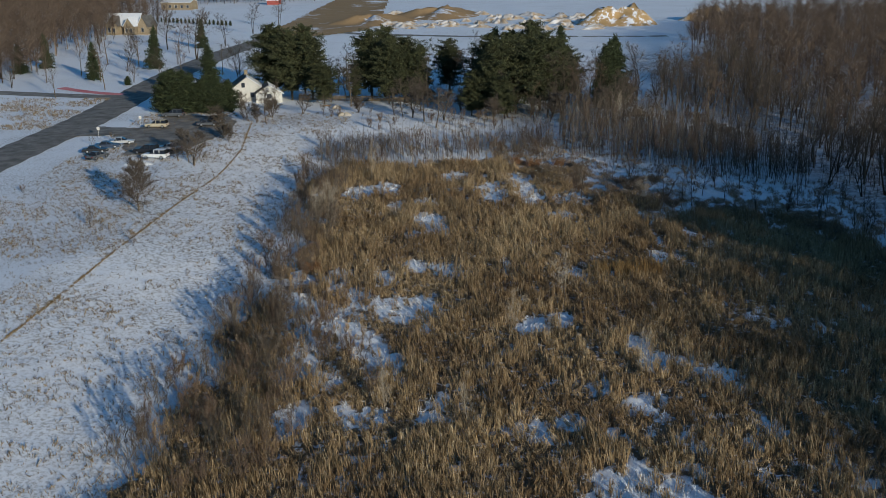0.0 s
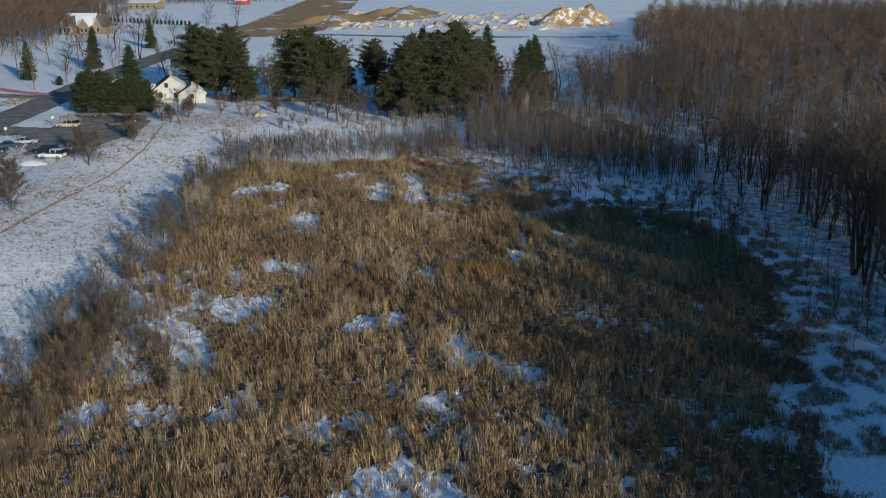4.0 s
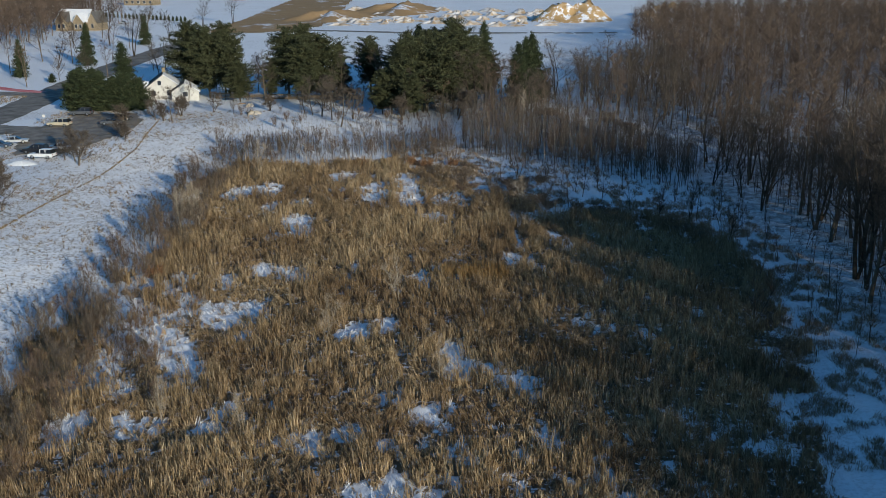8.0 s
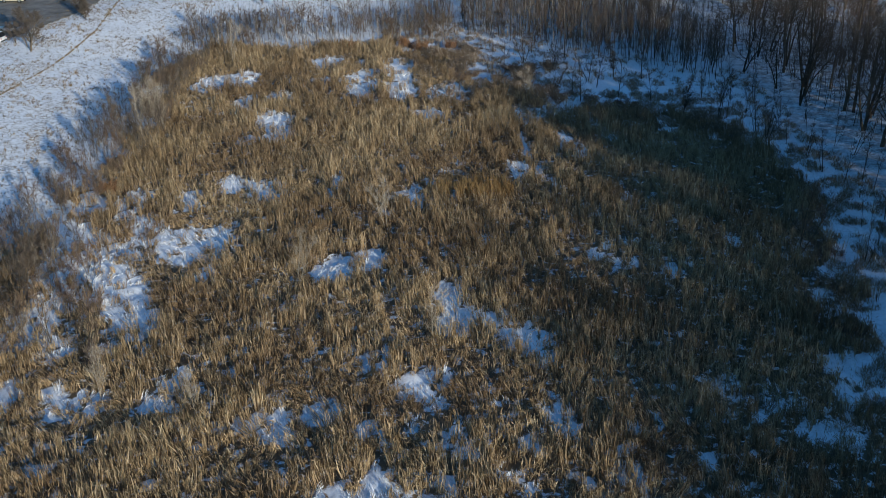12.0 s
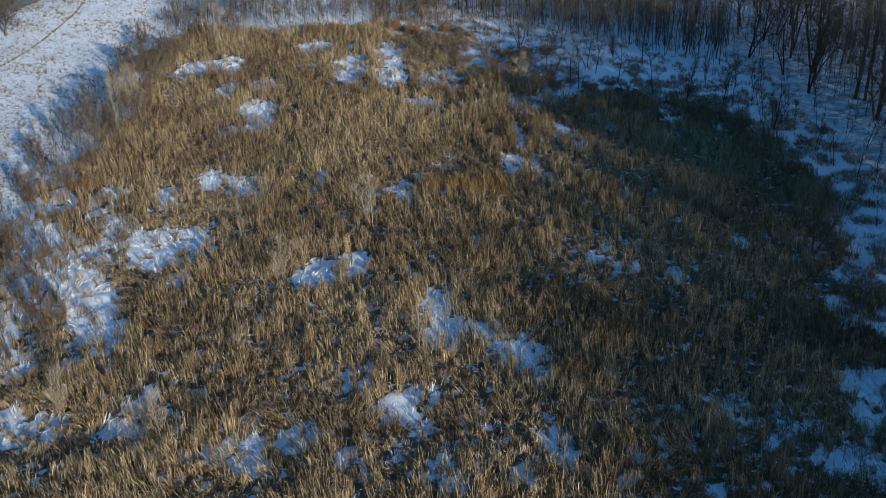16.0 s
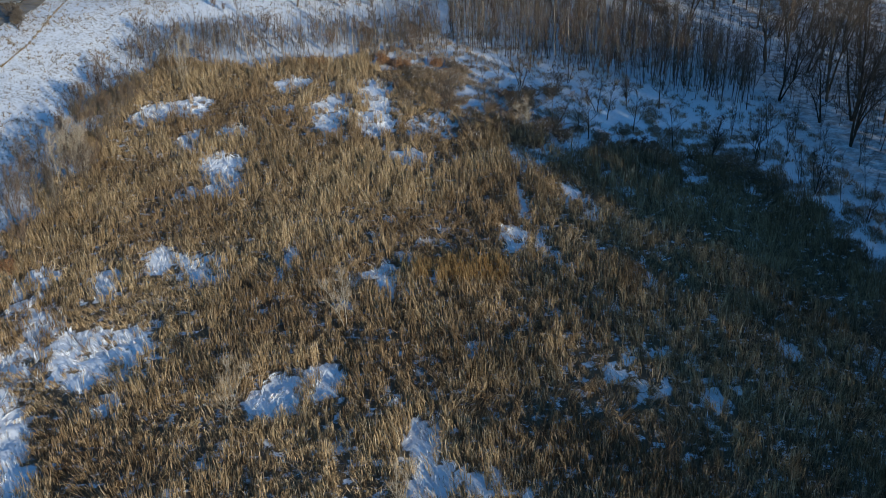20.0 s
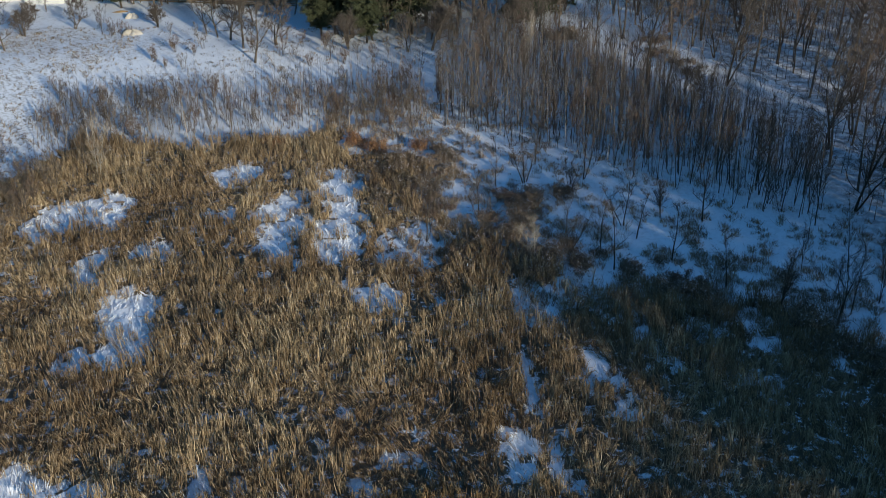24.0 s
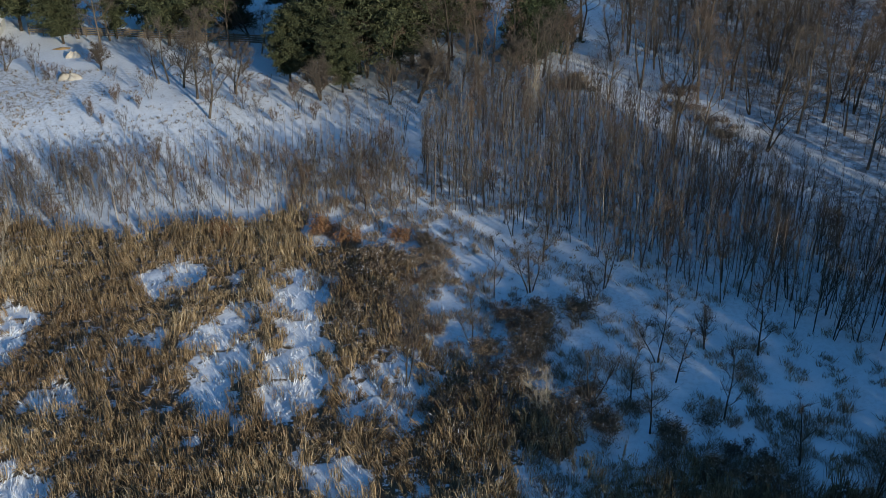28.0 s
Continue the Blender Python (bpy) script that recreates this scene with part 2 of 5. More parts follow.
# ---- helpers for meshes ----
RNG = np.random.default_rng(11)


def lattice(x, y, size, seed=0):
    """Smooth value noise from 0 to 1, on arrays."""
    t = np.random.default_rng(seed).random((256, 256))
    u, v = np.asarray(x) / size, np.asarray(y) / size
    i, j = np.floor(u).astype(int), np.floor(v).astype(int)
    a, b = u - i, v - j
    a, b = a * a * (3 - 2 * a), b * b * (3 - 2 * b)
    i, j, i1, j1 = i % 256, j % 256, (i + 1) % 256, (j + 1) % 256
    return (t[i, j] * (1 - a) + t[i1, j] * a) * (1 - b) + (t[i, j1] * (1 - a) + t[i1, j1] * a) * b


def smooth(v):
    v = np.clip(v, 0, 1)
    return v * v * (3 - 2 * v)


MARSH = np.array([(-46, 0), (-46, 50), (-45, 60), (-43.5, 68), (-42, 80), (-39, 97), (-34, 110), (-32.5, 118), (-32, 137), (-33, 152), (-33, 162), (-29, 175), (-15, 173.5), (-3, 175.5), (6, 176), (10, 170.5),
                  (15, 164), (16.6, 157), (21.6, 149), (27, 142.5), (34, 138), (43, 138), (52, 131), (56, 120), (56.5, 108), (54, 97), (49, 85), (47, 77), (44.5, 70), (42, 56), (38, 30), (36, 0)], float)


def inside(x, y, poly=MARSH):
    c = np.zeros(np.shape(x), bool)
    for (x0, y0), (x1, y1) in zip(poly, np.roll(poly, -1, 0)):
        if y0 != y1:
            c ^= ((y0 > y) != (y1 > y)) & (x < (x1 - x0) * (y - y0) / (y1 - y0) + x0)
    return c


def off_edge(x, y, poly=MARSH):
    d = np.full(np.shape(x), 1e9)
    for (x0, y0), (x1, y1) in zip(poly, np.roll(poly, -1, 0)):
        dx, dy = x1 - x0, y1 - y0
        k = np.clip(((x - x0) * dx + (y - y0) * dy) / (dx * dx + dy * dy), 0, 1)
        d = np.minimum(d, np.hypot(x - x0 - k * dx, y - y0 - k * dy))
    return d


def site(x, y):
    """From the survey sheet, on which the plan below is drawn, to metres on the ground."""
    x, y = np.asarray(x, float), np.asarray(y, float)
    q = 1 + 0.0004647 * np.clip(x, -420, 420) - 0.0002652 * np.clip(y, 0, 700)
    return (0.87141 * x - 0.06215 * y - 1.7956) / q, (0.08446 * x + 0.98991 * y + 7.4309) / q


def bearing(x, y, turn):
    """A direction on the sheet as a direction on the ground, in degrees."""
    a = math.radians(turn)
    (x0, x1), (y0, y1) = site([x, x + math.cos(a)], [y, y + math.sin(a)])
    return math.degrees(math.atan2(y1 - y0, x1 - x0))


def spot(x, y, lift=0.0, turn=None):
    """A place on the sheet as a pose on the ground."""
    X, Y = site(x, y)
    return pose(float(X), float(Y), at(x, y) + lift, 0, 0, 0 if turn is None else bearing(x, y, turn))


def height(x, y):
    """The lie of the land: a flat marsh, the fields west and north a little higher."""
    x, y = np.asarray(x, float), np.asarray(y, float)
    d = np.where(inside(x, y), 0.0, off_edge(x, y))
    w = 1 - 0.6 * smooth((x - 10) / 30) * smooth((205 - y) / 30)
    bumps = 0.5 * (lattice(x, y, 23, 3) - 0.5) * smooth(d / 8) + 0.10 * (lattice(x, y, 2.1, 4) - 0.5)
    flat = smooth((d - 26) / 10) * smooth((-50 - x) / 12)
    return 3.0 * smooth(d / 30) * w + bumps * (1 - flat)


def at(x, y):
    return float(height(np.array([x]), np.array([y]))[0])


CLEAR = []


def clearing(x, y, rx, ry, amount=1.0):
    """A patch where the reeds lie flat under snow."""
    CLEAR.append((x, y - 0.2, rx + 0.1, ry + 0.25, amount))


clearing(5.2, 56.1, 1.0, 1.7)
clearing(6.9, 56.2, 0.7, 0.9)
clearing(-3.5, 56.4, 1.8, 1.4)
clearing(-8.6, 56.8, 1.5, 1.4)
clearing(21.6, 57.2, 0.5, 1.8)
clearing(0.4, 57.5, 2.1, 2.8)
clearing(-25.7, 58.0, 1.0, 0.9)
clearing(29.5, 58.1, 0.9, 0.7)
clearing(4.3, 58.2, 1.7, 2.1)
clearing(-1.6, 59.9, 1.5, 2.2)
clearing(1.6, 61.2, 1.2, 2.0)
clearing(-14.6, 62.0, 0.7, 1.0)
clearing(37.5, 64.1, 1.7, 1.1)
clearing(39.4, 64.2, 2.5, 2.2, 0.5)
clearing(8.6, 65.9, 0.6, 1.4)
clearing(4.9, 67.2, 0.6, 0.5)
clearing(34.0, 67.4, 1.5, 1.3, 0.5)
clearing(1.0, 67.8, 1.0, 0.9)
clearing(-5.5, 68.1, 0.8, 1.1)
clearing(35.3, 68.3, 2.3, 1.7, 0.5)
clearing(10.3, 68.6, 0.5, 0.9)
clearing(17.3, 68.6, 0.9, 2.0)
clearing(-7.7, 68.8, 1.3, 1.4)
clearing(42.7, 69.2, 1.6, 1.3)
clearing(33.6, 69.4, 1.8, 1.4, 0.5)
clearing(-2.4, 69.6, 1.5, 1.2)
clearing(32.0, 69.9, 1.9, 1.2, 0.5)
clearing(46.1, 70.3, 2.1, 2.6, 0.5)
clearing(31.4, 70.8, 1.4, 1.1, 0.5)
clearing(6.6, 71.0, 0.9, 1.3)
clearing(-17.1, 72.1, 0.7, 1.0)
clearing(-30.2, 72.2, 1.7, 3.2)
clearing(-22.6, 72.5, 0.9, 1.3)
clearing(4.1, 72.6, 0.8, 2.0)
clearing(5.8, 73.0, 0.8, 2.2)
clearing(44.5, 73.2, 1.9, 1.4)
clearing(-25.7, 73.6, 0.7, 1.5)
clearing(8.0, 73.6, 0.6, 1.4)
clearing(-15.6, 74.6, 0.6, 1.4)
clearing(1.2, 76.3, 0.6, 1.4)
clearing(2.8, 76.8, 0.6, 1.5)
clearing(16.4, 78.3, 2.2, 2.4)
clearing(-27.2, 79.8, 1.4, 2.3)
clearing(47.9, 80.1, 1.3, 1.7)
clearing(13.5, 82.3, 0.9, 1.9)
clearing(10.3, 82.7, 2.1, 2.1)
clearing(48.1, 83.7, 1.9, 1.8)
clearing(-21.1, 84.1, 2.7, 2.5)
clearing(9.5, 86.6, 1.2, 2.1)
clearing(-22.6, 87.3, 2.6, 4.1)
clearing(33.4, 90.3, 0.6, 1.3)
clearing(-25.9, 91.6, 3.8, 3.0)
clearing(28.0, 92.5, 0.4, 1.1)
clearing(-15.9, 92.9, 0.6, 1.0)
clearing(-29.8, 92.9, 2.5, 3.0)
clearing(-2.5, 93.0, 2.3, 2.3)
clearing(50.1, 93.4, 1.9, 1.5)
clearing(25.8, 93.8, 0.6, 1.6)
clearing(-32.1, 94.0, 1.7, 2.1)
clearing(1.3, 95.0, 1.6, 2.1)
clearing(42.3, 96.7, 0.6, 1.2)
clearing(-22.5, 98.1, 2.2, 1.7)
clearing(14.7, 98.2, 0.6, 0.9)
clearing(-18.4, 98.8, 4.7, 3.7)
clearing(-32.3, 101.4, 2.4, 3.3)
clearing(-5.0, 104.8, 0.6, 1.3)
clearing(-27.6, 109.3, 1.6, 3.8)
clearing(6.8, 109.5, 1.5, 2.1)
clearing(-20.4, 109.5, 1.5, 2.4)
clearing(-3.4, 109.7, 0.7, 1.1)
clearing(-31.9, 109.9, 1.9, 3.5)
clearing(-11.5, 112.0, 2.7, 2.8)
clearing(24.9, 112.9, 0.7, 1.4)
clearing(-3.2, 113.4, 0.7, 1.9)
clearing(-15.9, 114.6, 2.0, 2.3)
clearing(23.5, 115.6, 0.6, 1.5)
clearing(21.0, 117.5, 1.1, 3.3)
clearing(30.3, 121.6, 0.8, 1.8)
clearing(23.5, 125.3, 0.6, 4.2)
clearing(29.7, 125.8, 1.5, 2.4)
clearing(-15.9, 128.9, 1.7, 1.7)
clearing(-12.1, 130.3, 2.3, 3.4)
clearing(35.0, 131.8, 1.0, 4.3)
clearing(-13.3, 136.2, 3.0, 3.4)
clearing(26.1, 136.3, 2.3, 3.8)
clearing(10.6, 137.2, 2.1, 1.3)
clearing(25.7, 137.6, 1.7, 2.2)
clearing(10.4, 137.7, 2.3, 2.2)
clearing(-12.3, 138.3, 1.2, 1.3)
clearing(30.8, 138.5, 2.3, 3.0)
clearing(-18.2, 142.9, 1.5, 3.5)
clearing(16.6, 143.8, 1.1, 1.3)
clearing(11.4, 143.8, 0.9, 1.3)
clearing(14.5, 144.4, 0.9, 1.9)
clearing(20.6, 144.9, 0.9, 1.3)
clearing(13.0, 145.4, 0.7, 1.7)
clearing(5.6, 145.4, 1.1, 1.8)
clearing(-13.0, 146.3, 2.0, 1.3)
clearing(15.5, 146.9, 3.1, 3.8)
clearing(11.6, 147.8, 1.2, 1.4)
clearing(0.1, 147.8, 1.8, 3.8)
clearing(6.9, 148.4, 2.4, 4.7)
clearing(16.9, 148.8, 2.2, 1.8)
clearing(5.0, 149.3, 1.6, 2.0)
clearing(8.2, 149.4, 1.7, 1.5)
clearing(-9.4, 151.5, 0.7, 1.1)
clearing(2.9, 152.1, 1.0, 1.9)
clearing(-18.2, 152.9, 1.0, 1.6)
clearing(21.4, 152.9, 2.0, 2.4)
clearing(-1.0, 153.2, 2.0, 3.0)
clearing(0.2, 153.4, 2.5, 5.7)
clearing(-24.4, 153.4, 3.6, 4.3)
clearing(7.3, 153.5, 2.0, 1.3)
clearing(-6.4, 154.5, 1.5, 1.2)
clearing(21.9, 155.2, 3.3, 3.5)
clearing(-19.8, 155.6, 2.3, 4.1)
clearing(-18.8, 156.3, 1.6, 1.9)
clearing(6.5, 156.9, 2.1, 2.2)
clearing(1.8, 157.7, 2.1, 1.5)
clearing(6.6, 160.5, 2.9, 5.2)
clearing(19.8, 161.9, 2.4, 3.0)
clearing(-7.6, 163.2, 2.6, 2.1)
clearing(19.7, 163.3, 1.7, 2.5)
clearing(-6.3, 164.1, 3.2, 2.3)
clearing(-30.7, 98.9, 3.4, 3.8, 0.6)
clearing(-28.5, 87.6, 1.5, 5.6, 0.6)
clearing(-24.8, 103.2, 2.1, 3.3, 0.6)
clearing(-34.3, 104.6, 1.8, 1.8, 0.6)
clearing(-27.3, 97.1, 3.5, 5.1, 0.7)
clearing(-29.4, 89.3, 2.6, 3.0, 0.7)
clearing(-30.6, 71.5, 2.1, 3.4, 0.7)
clearing(-24.9, 72.0, 0.8, 1.4, 0.7)
clearing(-22.6, 72.2, 1.3, 1.6, 0.7)
clearing(-15.6, 71.5, 2.0, 1.3, 0.7)
clearing(-32.2, 82.7, 2.8, 3.9, 0.7)
clearing(-39.7, 82.5, 1.2, 3.2, 0.7)


WET = np.array([(6, 166), (14, 146), (24, 134), (34, 126), (46, 122), (52, 128), (46, 136), (30, 146), (16, 160)], float)
wet = random.Random(17)
for _ in range(60):
    px, py = wet.uniform(5, 52), wet.uniform(122, 166)
    if inside(np.array([px]), np.array([py]), WET)[0]:
        clearing(px, py, wet.uniform(0.6, 1.9), wet.uniform(0.6, 1.5), wet.uniform(0.7, 1.0))


def bare(x, y):
    """1 in the snowy patches, 0 among the reeds, with ragged edges."""
    wx = x + 1.5 * (lattice(x, y, 2.0, 21) - 0.5) + 1.1 * (lattice(x, y, 0.7, 23) - 0.5)
    wy = y + 2.0 * (lattice(x, y, 2.0, 22) - 0.5) + 1.8 * (lattice(x, y, 0.7, 24) - 0.5)
    out = np.zeros(np.shape(x))
    for cx, cy, rx, ry, amount in CLEAR:
        out = np.maximum(out, amount * smooth((1.2 - np.hypot((wx - cx) / rx, (wy - cy) / ry)) / 0.4))
    speck = smooth((lattice(x, y, 1.2, 26) - 0.74) / 0.1) * smooth((lattice(x, y, 9, 27) - 0.42) / 0.2) * 0.8
    out = np.maximum(out, speck)
    return out * (0.25 + 0.75 * smooth((lattice(x, y, 0.75, 25) - 0.22) / 0.2))


def mesh_of(name, verts, faces, material, smooth_shade=False):
    me = bpy.data.meshes.new(name)
    me.from_pydata([tuple(v) for v in verts], [], faces)
    me.materials.append(material)
    if smooth_shade:
        me.shade_smooth()
    return me


def blades_mesh(name, base, tip, width, material, bend=None):
    """One thin leaf for each row: two triangles' worth of width at the foot, running out to a point."""
    count = len(base)
    way = tip - base
    side = np.cross(way, RNG.normal(size=(count, 3)))
    side /= np.linalg.norm(side, axis=1)[:, None] + 1e-9
    side *= (np.asarray(width).reshape(-1, 1) if np.ndim(width) else width) / 2
    mid = base + way * 0.55 + (bend if bend is not None else 0)
    co = np.stack([base - side * 0.8, base + side * 0.8, mid + side, mid - side, tip], 1).reshape(-1, 3)
    me = bpy.data.meshes.new(name)
    me.vertices.add(count * 5)
    me.vertices.foreach_set("co", co.ravel().astype(np.float32))
    k = np.arange(count)[:, None] * 5
    loops = np.concatenate([k + [0, 1, 2, 3], k + [3, 2, 4]], 1).ravel()
    me.loops.add(len(loops))
    me.loops.foreach_set("vertex_index", loops.astype(np.int32))
    me.polygons.add(count * 2)
    start = (np.arange(count)[:, None] * 7 + [0, 4]).ravel()
    me.polygons.foreach_set("loop_start", start.astype(np.int32))
    me.update(calc_edges=True)
    me.materials.append(material)
    return me


def slivers_mesh(name, base, tip, width, material):
    """One pointed sliver for each row."""
    count = len(base)
    side = np.cross(tip - base, RNG.normal(size=(count, 3)))
    side /= np.linalg.norm(side, axis=1)[:, None] + 1e-9
    side *= (np.asarray(width).reshape(-1, 1) if np.ndim(width) else width) * 0.6
    co = np.stack([base - side, base + side, tip], 1).reshape(-1, 3)
    me = bpy.data.meshes.new(name)
    me.vertices.add(count * 3)
    me.vertices.foreach_set("co", co.ravel().astype(np.float32))
    me.loops.add(count * 3)
    me.loops.foreach_set("vertex_index", np.arange(count * 3, dtype=np.int32))
    me.polygons.add(count)
    me.polygons.foreach_set("loop_start", (np.arange(count) * 3).astype(np.int32))
    me.update(calc_edges=True)
    me.materials.append(material)
    return me


def part(name, me, parent, label=""):
    ob = new(name, me)
    ob.parent = parent
    return tagged(ob, label)


def tube(V, F, a, b, ra, rb, sides):
    a, b = Vector(a), Vector(b)
    w = (b - a).normalized()
    u = w.orthogonal().normalized()
    v = w.cross(u)
    k = len(V)
    for p, r in ((a, ra), (b, rb)):
        for s in range(sides):
            t = 2 * math.pi * s / sides
            V.append(p + (u * math.cos(t) + v * math.sin(t)) * r)
    for s in range(sides):
        s1 = (s + 1) % sides
        F.append((k + s, k + s1, k + sides + s1, k + sides + s))


# ---- land ----
def land():
    def steps(lo, hi, fine, far):
        mid = np.arange(lo, hi + 0.01, fine)
        out, s = [], fine
        d = 0.0
        while d < far:
            s *= 1.13
            d += s
            out.append(d)
        out = np.array(out)
        return np.concatenate([lo - out[::-1], mid, hi + out])

    xs, ys = steps(-66, 72, 0.65, 2500), steps(44, 212, 0.55, 3500)
    X, Y = np.meshgrid(xs, ys)
    x, y = X.ravel(), Y.ravel()
    z = height(x, y)
    marsh = inside(x + 6 * (lattice(x, y, 4, 31) - 0.5), y + 6 * (lattice(x, y, 4, 32) - 0.5))
    b = bare(x, y)
    z = z + np.where(marsh, 0.05 * b + 0.40 * b * (lattice(x, y, 0.9, 33) - 0.5), 0)
    me = bpy.data.meshes.new("ground")
    nx, ny = len(xs), len(ys)
    me.vertices.add(nx * ny)
    me.vertices.foreach_set("co", np.stack([*site(x, y), z], 1).ravel().astype(np.float32))
    i = (np.arange(ny - 1)[:, None] * nx + np.arange(nx - 1)).ravel()
    loops = np.stack([i, i + 1, i + nx + 1, i + nx], 1).ravel()
    me.loops.add(len(loops))
    me.loops.foreach_set("vertex_index", loops.astype(np.int32))
    me.polygons.add(len(i))
    me.polygons.foreach_set("loop_start", (np.arange(len(i)) * 4).astype(np.int32))
    me.update(calc_edges=True)
    me.shade_smooth()
    me.materials.append(SNOW)
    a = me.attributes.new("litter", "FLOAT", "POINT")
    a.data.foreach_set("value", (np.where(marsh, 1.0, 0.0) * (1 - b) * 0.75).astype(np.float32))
    a = me.attributes.new("grass", "FLOAT", "POINT")
    a.data.foreach_set("value", np.where(marsh, 0.3, np.where((x < -20) & (y < 215), 0.9, 0.35)).astype(np.float32))
    a = me.attributes.new("leaves", "FLOAT", "POINT")
    a.data.foreach_set("value", (smooth((x - 60) / 10) * smooth((y - 60) / 20) * smooth((340 - y) / 20) * 0.75).astype(np.float32))
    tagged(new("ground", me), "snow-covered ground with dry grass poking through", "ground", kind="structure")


land()


# ---- reeds ----
def scatter(x0, x1, y0, y1, per_m2):
    count = int((x1 - x0) * (y1 - y0) * per_m2)
    return RNG.uniform(x0, x1, count), RNG.uniform(y0, y1, count)


def clumps(x, y, tall, spread, blades, lean, own=0.10, wind=(-0.05, 0.05)):
    """Feet and tips of the blades of many clumps; the blades of one clump lean the same way."""
    n = len(x) * blades
    X, Y = site(x, y)
    cx, cy, h = np.repeat(X, blades), np.repeat(Y, blades), np.repeat(tall, blades)
    lx, ly = np.repeat(RNG.normal(wind[0], lean, len(x)), blades), np.repeat(RNG.normal(wind[1], lean, len(x)), blades)
    ox, oy = RNG.normal(0, spread, n), RNG.normal(0, spread, n)
    bz = np.repeat(height(x, y), blades) - 0.05
    h = h * RNG.uniform(0.6, 1.08, n)
    base = np.stack([cx + ox, cy + oy, bz], 1)
    tip = base + np.stack([(lx + RNG.normal(0, own, n)) * h + ox * 0.5, (ly + RNG.normal(0, own, n)) * h + oy * 0.5, h], 1)
    return base, tip


def reed_bed(name, label, x0, x1, y0, y1, per_m2, blades, material, width, keep, tall=1.75):
    """Tufts of reed, each leaning its own way, with gaps between them and flattened mats here and there."""
    step = per_m2**-0.5
    X, Y = np.meshgrid(np.arange(x0, x1, step), np.arange(y0, y1, step))
    x, y = X.ravel() + RNG.uniform(-0.48, 0.48, X.size) * step, Y.ravel() + RNG.uniform(-0.48, 0.48, X.size) * step
    wx, wy = x + 6 * (lattice(x, y, 4, 31) - 0.5) + 2.5 * (lattice(x, y, 0.9, 37) - 0.5) + RNG.normal(0, 0.5, len(x)), y + 6 * (lattice(x, y, 4, 32) - 0.5) + 2.5 * (lattice(x, y, 0.9, 38) - 0.5) + RNG.normal(0, 0.5, len(x))
    dens = 0.16 + 1.75 * lattice(x, y, 1.1, 41) * (0.5 + 0.9 * lattice(x, y, 6, 42))
    ok = inside(wx, wy) & (RNG.random(len(x)) > bare(x, y) * 1.1) & (RNG.random(len(x)) < dens) & keep(x, y)
    x, y = x[ok], y[ok]
    n = len(x)
    h = tall * (0.12 + 0.62 * lattice(x, y, 0.9, 45) + 0.38 * lattice(x, y, 3.0, 43) + 0.25 * lattice(x, y, 13, 44)) * RNG.uniform(0.65, 1.35, n)
    mat = smooth((lattice(x, y, 5, 46) - 0.55) / 0.15)
    h *= 1 - 0.40 * mat
    base, tip = clumps(x, y, h, 0.10, blades, 0.10, 0.075, (-0.06, 0.02))
    for k, seed in ((0, 48), (1, 49)):
        tip[:, k] += np.repeat(0.55 * (lattice(x, y, 1.5, seed) - 0.5) * (0.5 + 2.2 * mat), blades) * (tip - base)[:, 2]
    leafy = RNG.random(len(base)) < 0.55
    k = int(leafy.sum())
    base[leafy] += (tip - base)[leafy] * RNG.uniform(0.25, 0.85, (k, 1))
    tip[leafy] = base[leafy] + np.column_stack([RNG.normal(-0.03, 0.16, (k, 2)), RNG.uniform(-0.05, 0.42, k)])
    long = (tip - base)[:, 2]
    droop = np.column_stack([RNG.normal(0, 0.05, len(base)) * long, RNG.normal(0, 0.05, len(base)) * long, 0.10 * long])
    me = blades_mesh(name, base, tip, width * np.repeat(RNG.uniform(0.7, 1.3, n), blades), material, droop)
    return tagged(new(name, me), label, "reeds", kind="stuff")


def orange(x, y):
    return np.hypot((x - 13.7) / 4.6, (y - 109.9) / 2.4) + 0.9 * (lattice(x, y, 3, 50) - 0.5) < 1


reed_bed("near_reed_bed", "dense dry golden-brown reeds standing in a marsh", -46, 60, 46, 112, 6.4, 15, REED, 0.042, lambda x, y: ~orange(x, y))
reed_bed("south_reed_bed", "dry tan reeds at the near end of the marsh", -46, 42, -4, 46, 3.0, 10, REED, 0.07, lambda x, y: ~orange(x, y))
reed_bed("far_reed_bed", "dry tan reeds in clumps between snow patches", -46, 62, 112, 182, 6.4, 15, REED, 0.042, lambda x, y: ~orange(x, y))
reed_bed("orange_reed_bed", "patch of orange-brown dry reeds", 5, 23, 104, 116, 7.0, 16, REED_ORANGE, 0.04, orange, 1.9)


